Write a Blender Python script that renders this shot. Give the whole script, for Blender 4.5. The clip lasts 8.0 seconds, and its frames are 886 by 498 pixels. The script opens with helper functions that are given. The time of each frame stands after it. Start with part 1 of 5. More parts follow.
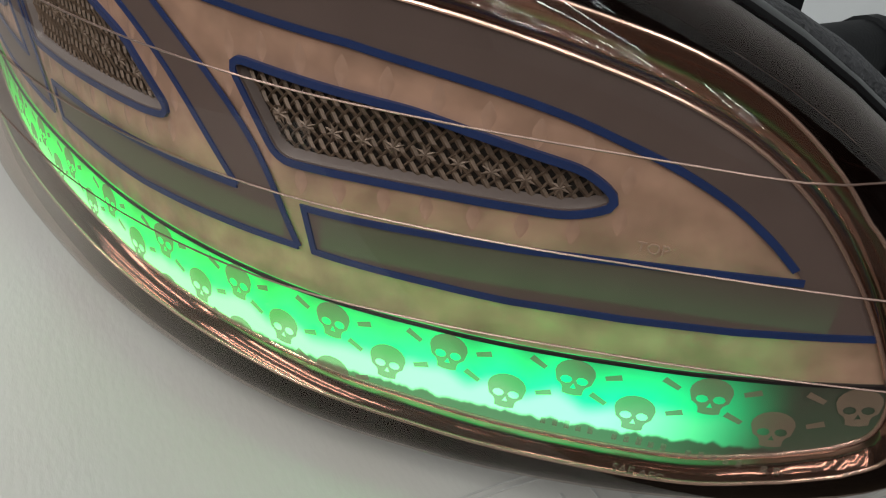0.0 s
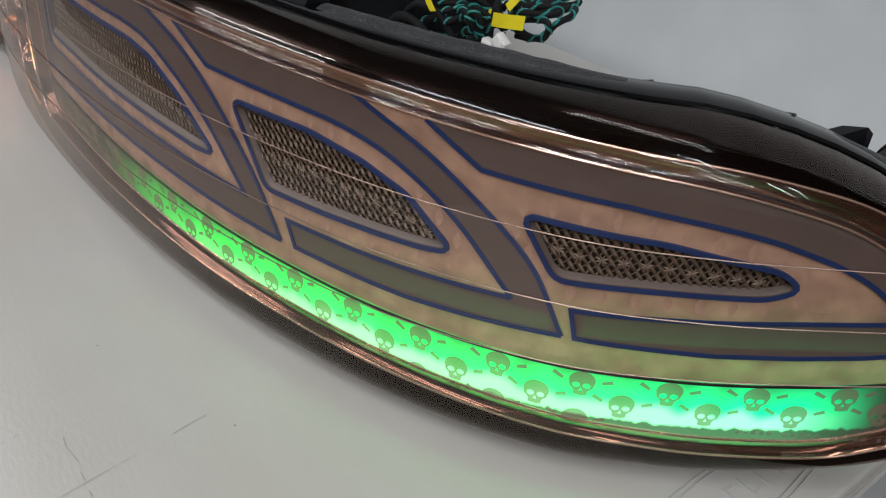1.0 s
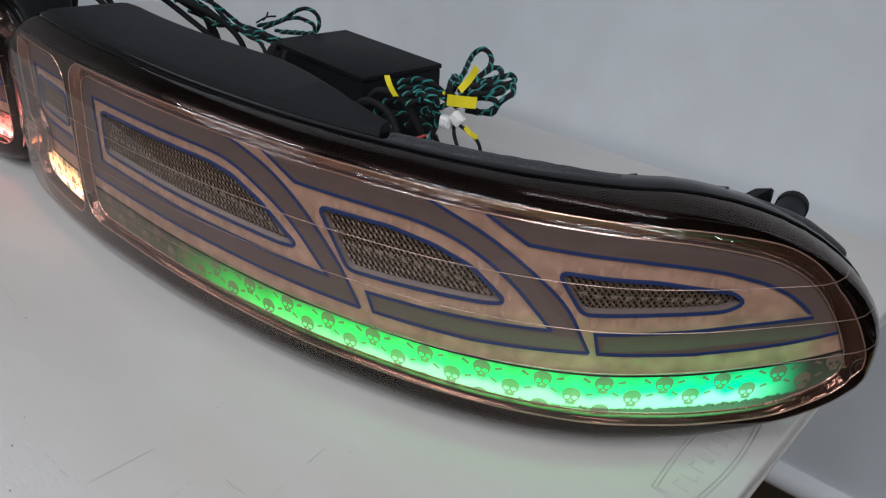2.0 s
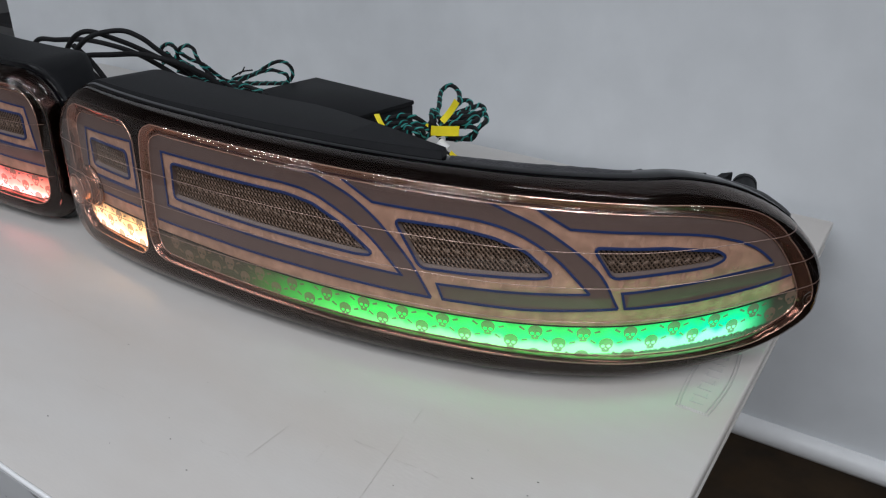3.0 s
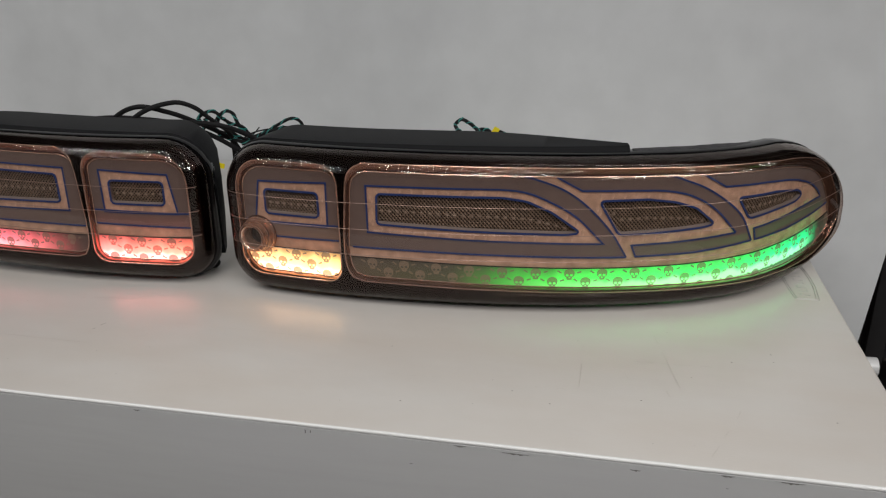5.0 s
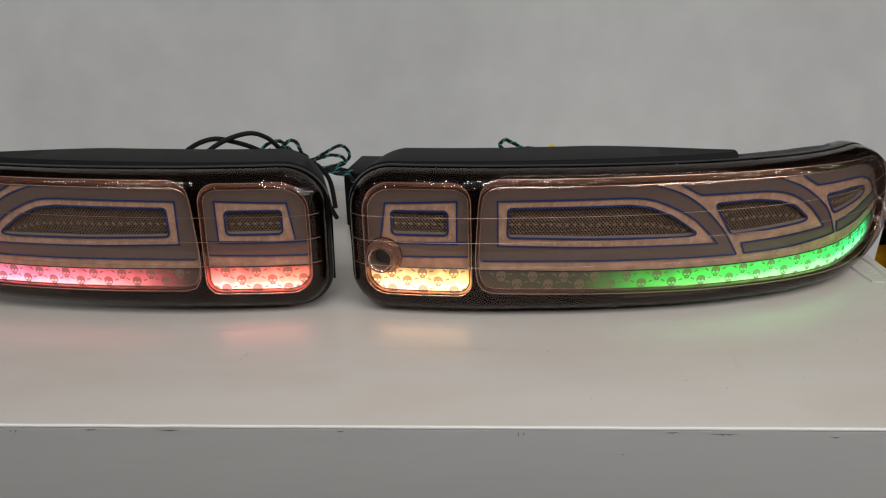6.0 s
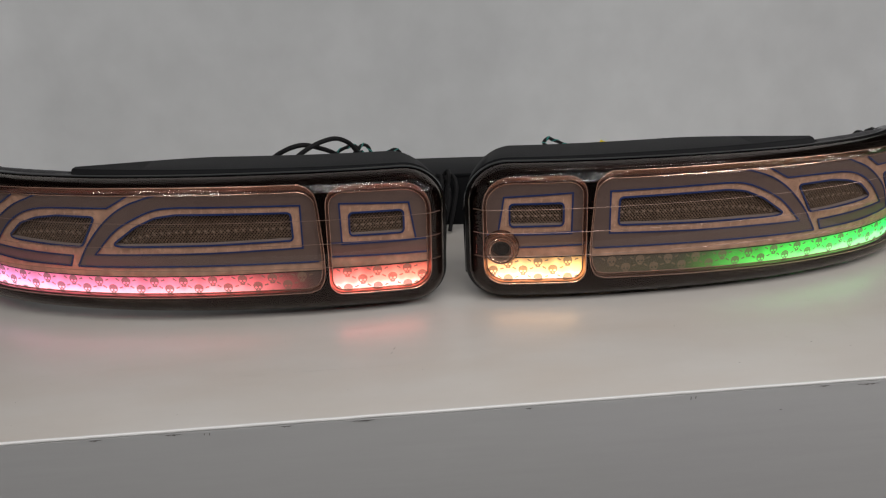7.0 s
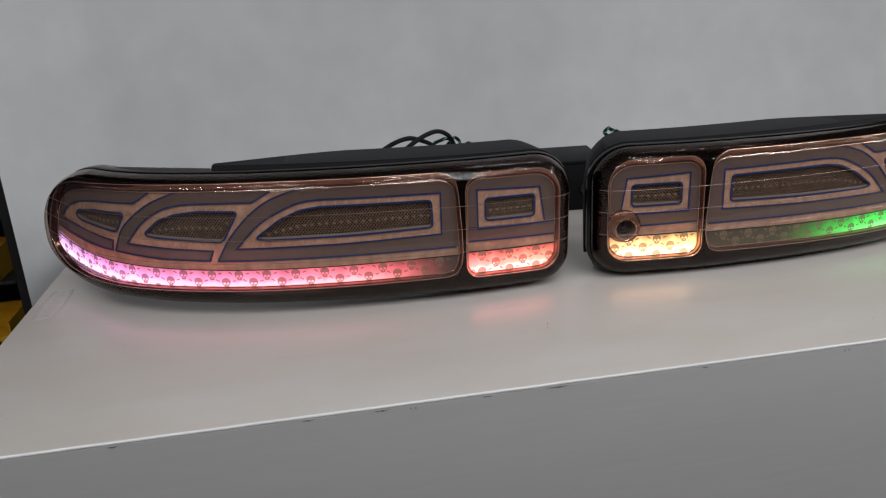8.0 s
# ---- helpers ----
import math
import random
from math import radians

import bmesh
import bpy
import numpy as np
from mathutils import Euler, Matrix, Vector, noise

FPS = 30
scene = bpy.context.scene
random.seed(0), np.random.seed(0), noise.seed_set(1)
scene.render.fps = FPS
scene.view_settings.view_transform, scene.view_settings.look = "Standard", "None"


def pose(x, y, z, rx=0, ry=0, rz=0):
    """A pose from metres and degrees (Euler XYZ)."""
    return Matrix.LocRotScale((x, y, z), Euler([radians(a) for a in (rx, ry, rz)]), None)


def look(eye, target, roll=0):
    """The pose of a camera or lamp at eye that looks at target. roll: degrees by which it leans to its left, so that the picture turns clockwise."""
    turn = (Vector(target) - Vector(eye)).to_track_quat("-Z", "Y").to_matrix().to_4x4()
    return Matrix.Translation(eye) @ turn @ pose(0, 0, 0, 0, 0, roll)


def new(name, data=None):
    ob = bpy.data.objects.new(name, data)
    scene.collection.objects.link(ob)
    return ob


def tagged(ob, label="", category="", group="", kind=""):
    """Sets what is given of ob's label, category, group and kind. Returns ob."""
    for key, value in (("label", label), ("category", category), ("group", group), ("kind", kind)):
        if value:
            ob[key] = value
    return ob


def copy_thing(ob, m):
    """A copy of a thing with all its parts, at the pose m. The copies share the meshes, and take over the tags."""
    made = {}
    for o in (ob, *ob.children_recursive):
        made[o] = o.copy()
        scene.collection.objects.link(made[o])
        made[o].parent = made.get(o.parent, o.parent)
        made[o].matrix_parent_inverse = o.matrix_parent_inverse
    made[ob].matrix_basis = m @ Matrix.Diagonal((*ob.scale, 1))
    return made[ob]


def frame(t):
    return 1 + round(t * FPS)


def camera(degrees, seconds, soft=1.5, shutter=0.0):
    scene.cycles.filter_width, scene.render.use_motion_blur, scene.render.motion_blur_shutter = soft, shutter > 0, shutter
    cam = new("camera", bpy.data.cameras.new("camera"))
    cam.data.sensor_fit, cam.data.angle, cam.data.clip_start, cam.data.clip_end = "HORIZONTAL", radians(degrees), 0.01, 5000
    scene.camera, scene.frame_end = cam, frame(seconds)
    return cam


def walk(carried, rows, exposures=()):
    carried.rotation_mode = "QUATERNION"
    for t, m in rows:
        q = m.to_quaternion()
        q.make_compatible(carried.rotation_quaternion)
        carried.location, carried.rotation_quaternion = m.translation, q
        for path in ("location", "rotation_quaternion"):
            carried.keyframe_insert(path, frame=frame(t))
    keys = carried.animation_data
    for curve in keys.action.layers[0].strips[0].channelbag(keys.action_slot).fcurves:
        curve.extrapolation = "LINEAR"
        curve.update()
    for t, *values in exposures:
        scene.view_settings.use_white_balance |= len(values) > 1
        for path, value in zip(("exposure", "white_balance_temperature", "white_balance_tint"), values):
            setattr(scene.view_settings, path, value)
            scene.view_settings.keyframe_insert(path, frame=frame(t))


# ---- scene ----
cam = camera(59.3, 8.0, 1.2)
PATH = [
    (0, (0.43, 0.296, 0.203), (-1.062, 1.102, -0.857), 5.7),
    (0.5, (0.416, 0.236, 0.239), (-1.003, 1.17, -0.816), 5.4),
    (1, (0.404, 0.132, 0.278), (-0.899, 1.239, -0.759), 5.4),
    (1.5, (0.407, 0.045, 0.319), (-0.805, 1.296, -0.663), 5.0),
    (1.7, (0.414, 0.022, 0.336), (-0.774, 1.308, -0.631), 4.5),
    (2.8, (0.422, -0.143, 0.383), (-0.598, 1.332, -0.504), 1.5),
    (3, (0.409, -0.19, 0.389), (-0.57, 1.324, -0.477), 1.1),
    (3.5, (0.307, -0.291, 0.381), (-0.529, 1.222, -0.413), -0.4),
    (4, (0.201, -0.388, 0.385), (-0.470, 1.218, -0.380), -0.4),
    (4.2, (0.168, -0.424, 0.388), (-0.436, 1.213, -0.366), -0.4),
    (5.3, (0.001, -0.584, 0.404), (-0.309, 1.258, -0.311), -1.2),
    (5.5, (-0.051, -0.603, 0.402), (-0.3, 1.255, -0.296), -1.2),
    (6, (-0.218, -0.628, 0.406), (-0.335, 1.251, -0.271), -1.7),
    (6.5, (-0.373, -0.651, 0.412), (-0.362, 1.233, -0.262), -2.0),
    (7, (-0.486, -0.68, 0.414), (-0.362, 1.202, -0.252), -2.3),
    (7.5, (-0.605, -0.711, 0.397), (-0.378, 1.168, -0.246), -2.7),
    (8, (-0.752, -0.701, 0.411), (-0.461, 1.166, -0.245), -3.1),
]
TONE = [(0, -0.02, 6350, 5), (0.5, 0.0, 6300, 5), (1.0, 0.0, 6200, 8), (1.5, 0.0, 5900, 10), (3, 0.03, 5950, 10), (3.5, 0.01, 6050, 10), (4.2, 0.0, 6200, 10),
        (5.5, 0.0, 6700, 10), (6.0, -0.03, 6700, 10), (6.5, -0.05, 6650, 10), (7.0, -0.05, 6600, 11), (7.5, -0.05, 6500, 11), (8.0, -0.05, 6350, 11)]
walk(cam, [(t, look(eye, target, roll)) for t, eye, target, roll in PATH], TONE)

# ---- world and lights ----
world = bpy.data.worlds.new("world")
scene.world = world
world.use_nodes = True
world.node_tree.nodes["Background"].inputs[0].default_value = (0.80, 0.84, 0.90, 1)
world.node_tree.nodes["Background"].inputs[1].default_value = 0.05
scene.view_settings.exposure = 0.0


def tube_lamp(x, y, z, length, watts, gap, width=0.024):
    """A pair of fluorescent tubes along x below their white tray."""
    for side in (-1, 1):
        data = bpy.data.lights.new("tube_light", "AREA")
        data.shape, data.size, data.size_y, data.energy = "RECTANGLE", length, width, watts / 2
        data.color = (1.0, 0.985, 0.965)
        new("tube_light", data).matrix_world = pose(x, y + side * gap / 2, z)


CEILING = 2.05
LAMPS = [(-1.75, -0.45, 8.5, 0.28), (-0.15, -0.46, 8.0, 0.30), (1.75, -0.12, 7.5, 0.34), (0.45, 0.56, 2.0, 0.08), (-1.75, -1.25, 8.5, 0.28), (-0.15, -1.25, 11.0, 0.28), (1.65, -1.25, 14.0, 0.28),
         (-1.75, -2.15, 8.5, 0.28), (-0.15, -2.15, 15.0, 0.28), (1.65, -2.15, 30.0, 0.28), (3.1, 0.60, 9.0, 0.28), (3.1, -0.45, 14.0, 0.28), (3.1, -1.25, 14.0, 0.28), (3.1, -2.15, 16.0, 0.28)]
for lx, ly, watts, gap in LAMPS:
    tube_lamp(lx, ly, CEILING - 0.085, 1.2, watts, gap)


# ---- materials ----
def material(name, colour=(0.5, 0.5, 0.5), rough=0.5, metal=0.0, spec=0.5, vary=0.0, scale=20.0, bump=0.0, bump_scale=200.0, bump_detail=3.0, stretch=(1, 1, 1),
             coat=0.0, rough_vary=0.0, dirt=None, dirt_scale=3.0, dirt_amount=0.0):
    """A Principled surface with two scales of noise in its colour, its gloss and its relief."""
    mat = bpy.data.materials.new(name)
    mat.use_nodes = True
    tree = mat.node_tree
    nodes, links = tree.nodes, tree.links
    bsdf = nodes["Principled BSDF"]
    bsdf.inputs["Base Color"].default_value = (*colour, 1)
    bsdf.inputs["Roughness"].default_value = rough
    bsdf.inputs["Metallic"].default_value = metal
    bsdf.inputs["Specular IOR Level"].default_value = spec
    bsdf.inputs["Coat Weight"].default_value = coat
    where = nodes.new("ShaderNodeTexCoord")

    def fuzz(size, detail=4.0):
        n = nodes.new("ShaderNodeTexNoise")
        n.inputs["Scale"].default_value, n.inputs["Detail"].default_value = size, detail
        pull = nodes.new("ShaderNodeMapping")
        pull.inputs["Scale"].default_value = stretch
        links.new(where.outputs["Object"], pull.inputs["Vector"])
        links.new(pull.outputs["Vector"], n.inputs["Vector"])
        return n.outputs["Fac"]

    def spread(value, low, high):
        r = nodes.new("ShaderNodeMapRange")
        r.interpolation_type = "SMOOTHSTEP"
        r.inputs["From Min"].default_value, r.inputs["From Max"].default_value = 0.12, 0.88
        r.inputs["To Min"].default_value, r.inputs["To Max"].default_value = low, high
        links.new(value, r.inputs["Value"])
        return r.outputs["Result"]

    tint = None
    if vary:
        mix = nodes.new("ShaderNodeMix")
        mix.data_type, mix.blend_type = "RGBA", "MULTIPLY"
        mix.inputs["Factor"].default_value = 1.0
        mix.inputs["A"].default_value = (*colour, 1)
        both = nodes.new("ShaderNodeMath")
        both.operation = "MULTIPLY"
        links.new(spread(fuzz(scale), 1 - vary, 1 + vary), both.inputs[0])
        links.new(spread(fuzz(scale * 9, 6.0), 1 - vary * 0.5, 1 + vary * 0.5), both.inputs[1])
        links.new(both.outputs[0], mix.inputs["B"])
        tint = mix.outputs["Result"]
    if dirt:
        soil = nodes.new("ShaderNodeMix")
        soil.data_type = "RGBA"
        soil.inputs["A"].default_value, soil.inputs["B"].default_value = (*colour, 1), (*dirt, 1)
        if tint:
            links.new(tint, soil.inputs["A"])
        links.new(spread(fuzz(dirt_scale, 8.0), 0.0, dirt_amount), soil.inputs["Factor"])
        tint = soil.outputs["Result"]
    if tint:
        links.new(tint, bsdf.inputs["Base Color"])
    if rough_vary:
        links.new(spread(fuzz(scale * 0.7, 2.0), max(rough - rough_vary, 0.02), rough + rough_vary), bsdf.inputs["Roughness"])
    if bump:
        b = nodes.new("ShaderNodeBump")
        b.inputs["Strength"].default_value, b.inputs["Distance"].default_value = 1.0, bump
        links.new(fuzz(bump_scale, bump_detail), b.inputs["Height"])
        links.new(b.outputs["Normal"], bsdf.inputs["Normal"])
    return mat


def hue_ramp(nodes, links, value, stops):
    """The colour of a light guide along its lamp: stops of (metres along the lamp, colour)."""
    low, high = stops[0][0], stops[-1][0]
    reach, ramp = nodes.new("ShaderNodeMapRange"), nodes.new("ShaderNodeValToRGB")
    reach.inputs["From Min"].default_value, reach.inputs["From Max"].default_value = low, high
    links.new(value, reach.inputs["Value"])
    links.new(reach.outputs["Result"], ramp.inputs["Fac"])
    while len(ramp.color_ramp.elements) < len(stops):
        ramp.color_ramp.elements.new(0.5)
    for element, (at, colour) in zip(ramp.color_ramp.elements, stops):
        element.position, element.color = (at - low) / (high - low), (*colour, 1)
    return ramp.outputs["Color"]


def bleed_material(name, hues, power, span):
    """An added glowing sheet behind the printed film, which stands in for LED light leaking upwards."""
    mat = bpy.data.materials.new(name)
    mat.use_nodes = True
    nodes, links = mat.node_tree.nodes, mat.node_tree.links
    glow, uv, split, m = (nodes.new(k) for k in ("ShaderNodeEmission", "ShaderNodeUVMap", "ShaderNodeSeparateXYZ", "ShaderNodeMath"))
    uv.uv_map = "along"
    links.new(uv.outputs[0], split.inputs[0])
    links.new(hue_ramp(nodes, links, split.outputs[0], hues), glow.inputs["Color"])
    m.operation = "MULTIPLY"
    for i, (axis, a, b, high) in enumerate(((0, span[0] + 0.12, span[1] + 0.2, 1.0), (1, 0.100, 0.052, power))):
        r = nodes.new("ShaderNodeMapRange")
        r.interpolation_type = "SMOOTHSTEP"
        r.inputs["From Min"].default_value, r.inputs["From Max"].default_value = a, b
        r.inputs["To Max"].default_value = high
        links.new(split.outputs[axis], r.inputs["Value"])
        links.new(r.outputs["Result"], m.inputs[i])
    links.new(m.outputs[0], glow.inputs["Strength"])
    links.new(glow.outputs[0], nodes["Material Output"].inputs["Surface"])
    return mat


def lens_material(name, tint, gloss=0.02):
    """Clear tinted plastic: what lies behind shows through it, and it mirrors the room by Fresnel's law."""
    mat = bpy.data.materials.new(name)
    mat.use_nodes = True
    nodes, links = mat.node_tree.nodes, mat.node_tree.links
    nodes.remove(nodes["Principled BSDF"])
    clear, shine, mix, rim = (nodes.new(k) for k in ("ShaderNodeBsdfTransparent", "ShaderNodeBsdfAnisotropic", "ShaderNodeMixShader", "ShaderNodeLayerWeight"))
    clear.inputs["Color"].default_value = (*tint, 1)
    shine.inputs["Color"].default_value = (0.80, 0.78, 0.76, 1)
    shine.inputs["Roughness"].default_value = gloss
    # Schlick's form of it, alike from both sides of the thin shell
    rim.inputs["Blend"].default_value = 0.5
    steep, gain = nodes.new("ShaderNodeMath"), nodes.new("ShaderNodeMath")
    steep.operation, gain.operation = "POWER", "MULTIPLY_ADD"
    steep.inputs[1].default_value = 5.0
    gain.inputs[1].default_value, gain.inputs[2].default_value = 0.961, 0.039
    links.new(rim.outputs["Facing"], steep.inputs[0])
    links.new(steep.outputs[0], gain.inputs[0])
    links.new(gain.outputs[0], mix.inputs[0])
    links.new(clear.outputs[0], mix.inputs[1])
    links.new(shine.outputs[0], mix.inputs[2])
    links.new(mix.outputs[0], nodes["Material Output"].inputs["Surface"])
    return mat


def film_material(name, colour, through_light, mottle=0.0, facets=0.0, gloss=0.0):
    """A thin printed film, of which the light from behind shows through, mottled like a moulded diffuser."""
    mat = bpy.data.materials.new(name)
    mat.use_nodes = True
    nodes, links = mat.node_tree.nodes, mat.node_tree.links
    bsdf = nodes["Principled BSDF"]
    bsdf.inputs["Roughness"].default_value = 0.45
    bsdf.inputs["Coat Weight"].default_value, bsdf.inputs["Coat Roughness"].default_value = gloss, 0.12
    back, mix = nodes.new("ShaderNodeBsdfTranslucent"), nodes.new("ShaderNodeMixShader")
    tone = nodes.new("ShaderNodeMix")
    tone.data_type, tone.blend_type = "RGBA", "MULTIPLY"
    tone.inputs["Factor"].default_value = 1.0
    tone.inputs["A"].default_value = (*colour, 1)
    where, cloud, r = nodes.new("ShaderNodeTexCoord"), nodes.new("ShaderNodeTexNoise"), nodes.new("ShaderNodeMapRange")
    cloud.inputs["Scale"].default_value, cloud.inputs["Detail"].default_value = 70.0, 5.0
    r.inputs["From Min"].default_value, r.inputs["From Max"].default_value = 0.3, 0.7
    r.inputs["To Min"].default_value, r.inputs["To Max"].default_value = 1 - mottle, 1 + mottle
    links.new(where.outputs["Object"], cloud.inputs["Vector"])
    links.new(cloud.outputs["Fac"], r.inputs["Value"])
    links.new(r.outputs["Result"], tone.inputs["B"])
    links.new(tone.outputs["Result"], bsdf.inputs["Base Color"])
    links.new(tone.outputs["Result"], back.inputs["Color"])
    if facets:
        cells, ridge = nodes.new("ShaderNodeTexVoronoi"), nodes.new("ShaderNodeBump")
        cells.feature = "SMOOTH_F1"
        cells.inputs["Scale"].default_value, cells.inputs["Smoothness"].default_value = 80.0, 0.6
        ridge.inputs["Strength"].default_value, ridge.inputs["Distance"].default_value = 1.0, facets
        links.new(where.outputs["Object"], cells.inputs["Vector"])
        links.new(cells.outputs["Distance"], ridge.inputs["Height"])
        links.new(ridge.outputs["Normal"], bsdf.inputs["Normal"])
        bsdf.inputs["Roughness"].default_value = 0.3
    mix.inputs[0].default_value = through_light
    links.new(bsdf.outputs[0], mix.inputs[1])
    links.new(back.outputs[0], mix.inputs[2])
    links.new(mix.outputs[0], nodes["Material Output"].inputs["Surface"])
    return mat


def ink_material(name, colour, clear):
    """Printed ink that lets a little of the light behind it through."""
    mat = material(name, colour, 0.5, vary=0.06, scale=90)
    nodes, links = mat.node_tree.nodes, mat.node_tree.links
    thin, mix = nodes.new("ShaderNodeBsdfTransparent"), nodes.new("ShaderNodeMixShader")
    mix.inputs[0].default_value = clear
    links.new(nodes["Principled BSDF"].outputs[0], mix.inputs[1])
    links.new(thin.outputs[0], mix.inputs[2])
    links.new(mix.outputs[0], nodes["Material Output"].inputs["Surface"])
    return mat


def led_material(name, hues, power, starts):
    """A light guide that is lit along its lower edge by a row of LEDs. UV is metres along and up the lamp.
    starts: where along the lamp its light sets in, is full, begins to fade and ends."""
    mat = bpy.data.materials.new(name)
    mat.use_nodes = True
    nodes, links = mat.node_tree.nodes, mat.node_tree.links
    bsdf = nodes["Principled BSDF"]
    bsdf.inputs["Base Color"].default_value = (0.08, 0.070, 0.064, 1)
    bsdf.inputs["Roughness"].default_value = 0.4
    uv, split = nodes.new("ShaderNodeUVMap"), nodes.new("ShaderNodeSeparateXYZ")
    uv.uv_map = "along"
    links.new(uv.outputs[0], split.inputs[0])

    def ramp(value, a, b, low=0.0, high=1.0):
        r = nodes.new("ShaderNodeMapRange")
        r.interpolation_type = "SMOOTHSTEP"
        for key, v in (("From Min", a), ("From Max", b), ("To Min", low), ("To Max", high)):
            r.inputs[key].default_value = v
        links.new(value, r.inputs["Value"])
        return r.outputs["Result"]

    def times(*values):
        out = values[0]
        for v in values[1:]:
            m = nodes.new("ShaderNodeMath")
            m.operation = "MULTIPLY"
            links.new(out, m.inputs[0])
            if isinstance(v, float):
                m.inputs[1].default_value = v
            else:
                links.new(v, m.inputs[1])
            out = m.outputs[0]
        return out

    wave = nodes.new("ShaderNodeTexNoise")
    wave.inputs["Scale"].default_value, wave.inputs["Detail"].default_value = 55.0, 1.0
    flat = nodes.new("ShaderNodeCombineXYZ")
    links.new(split.outputs[0], flat.inputs[0])
    links.new(flat.outputs[0], wave.inputs["Vector"])
    lift = nodes.new("ShaderNodeMath")
    lift.operation = "MULTIPLY_ADD"
    lift.inputs[1].default_value, lift.inputs[2].default_value = -0.016, 0.008
    links.new(wave.outputs["Fac"], lift.inputs[0])
    level = nodes.new("ShaderNodeMath")
    links.new(split.outputs[1], level.inputs[0])
    links.new(lift.outputs[0], level.inputs[1])
    along = times(ramp(split.outputs[0], starts[0], starts[1], 0.01), ramp(split.outputs[0], starts[2], starts[3], 1.0, 0.01))
    up = ramp(level.outputs[0], 0.034, 0.064, 1.0, 0.085)
    rag = nodes.new("ShaderNodeTexNoise")
    rag.inputs["Scale"].default_value, rag.inputs["Detail"].default_value = 190.0, 2.0
    links.new(flat.outputs[0], rag.inputs["Vector"])
    dip = nodes.new("ShaderNodeMath")
    dip.operation = "MULTIPLY_ADD"
    dip.inputs[1].default_value = 0.006
    links.new(rag.outputs["Fac"], dip.inputs[0])
    links.new(split.outputs[1], dip.inputs[2])
    glow = times(along, up, ramp(dip.outputs[0], 0.0300, 0.0320, 0.12, 1.0), power)
    hot = times(ramp(level.outputs[0], 0.0335, 0.0415, 1.0, 0.0), along)
    mix = nodes.new("ShaderNodeMix")
    mix.data_type = "RGBA"
    pale = nodes.new("ShaderNodeMix")
    pale.data_type = "RGBA"
    pale.inputs["Factor"].default_value, pale.inputs["B"].default_value = 0.20, (1, 1, 1, 1)
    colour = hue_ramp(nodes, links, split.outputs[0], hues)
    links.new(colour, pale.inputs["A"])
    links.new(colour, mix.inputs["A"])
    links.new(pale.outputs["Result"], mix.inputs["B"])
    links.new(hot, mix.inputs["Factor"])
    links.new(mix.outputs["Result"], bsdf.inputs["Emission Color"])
    links.new(glow, bsdf.inputs["Emission Strength"])
    return mat


TABLE = material("white_plastic", (0.468, 0.457, 0.442), 0.33, spec=0.8, vary=0.04, scale=6, bump=0.0001, bump_scale=420, rough_vary=0.08, stretch=(0.4, 1, 1),
                 dirt=(0.40, 0.345, 0.295), dirt_scale=11.0, dirt_amount=0.50)
RIM = material("rim_plastic", (0.50, 0.49, 0.475), 0.45, vary=0.05, scale=14, bump=0.0002, bump_scale=300, dirt=(0.3, 0.29, 0.28), dirt_scale=9, dirt_amount=0.25)
PANEL = material("grey_panel", (0.345, 0.35, 0.357), 0.5, stretch=(0.10, 1, 1), vary=0.045, scale=12, bump=0.0003, bump_scale=90, dirt=(0.28, 0.28, 0.28), dirt_scale=6, dirt_amount=0.2)
VINYL = material("grey_vinyl", (0.57, 0.588, 0.604), 0.34, vary=0.10, scale=1.7, bump=0.010, bump_scale=2.6, bump_detail=0.3, rough_vary=0.08)
TUBE = material("white_enamel", (0.64, 0.645, 0.65), 0.25, vary=0.04, scale=8)
BLACK_GLOSS = material("gloss_black_plastic", (0.0026, 0.0026, 0.0032), 0.10, spec=0.40, vary=0.2, scale=40, rough_vary=0.03)
BLACK_MATT = material("matt_black_plastic", (0.0045, 0.0048, 0.0058), 0.55, spec=0.11, vary=0.15, scale=30, bump=0.0001, bump_scale=900)
SEALANT = material("black_sealant", (0.022, 0.022, 0.025), 0.45, spec=0.4, vary=0.4, scale=90, bump=0.0016, bump_scale=520)
BEZEL = material("smoked_bezel", (0.016, 0.009, 0.008), 0.16, metal=0.9, spec=0.3, vary=0.15, scale=30)
SLEEVE = lens_material("smoked_sleeve", (0.80, 0.70, 0.65), 0.02)
AMBER = material("amber_chrome", (0.72, 0.52, 0.42), 0.12, metal=0.8, vary=0.2, scale=60)
RIB = material("rib_edge", (0.30, 0.20, 0.165), 0.3, metal=0.6, vary=0.3, scale=25)
REVEAL = material("copper_reveal", (0.27, 0.166, 0.134), 0.085, metal=0.96, vary=0.15, scale=25)
COPPER = material("copper_chrome", (0.72, 0.53, 0.45), 0.18, metal=0.8, vary=0.08, scale=60)
TAN = film_material("tan_diffuser", (0.58, 0.391, 0.295), 0.22, 0.20, 0.0022)
GREY = film_material("grey_diffuser", (0.172, 0.134, 0.126), 0.22, 0.05)
# the diffuser's tan, lightened so the moulded ridges read as glints
FACET = film_material("tan_glint_facet", (0.62, 0.425, 0.325), 0.22, 0.20, gloss=1.0)
SILL = material("sill_grey", (0.155, 0.135, 0.13), 0.4, vary=0.08, scale=60)
BLUE = material("blue_line", (0.014, 0.040, 0.155), 0.4, vary=0.15, scale=80)
LINE = material("black_line", (0.012, 0.012, 0.016), 0.4)
# near-black colour that paints in the shade behind the mesh
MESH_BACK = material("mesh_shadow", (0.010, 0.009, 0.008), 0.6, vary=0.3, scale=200)
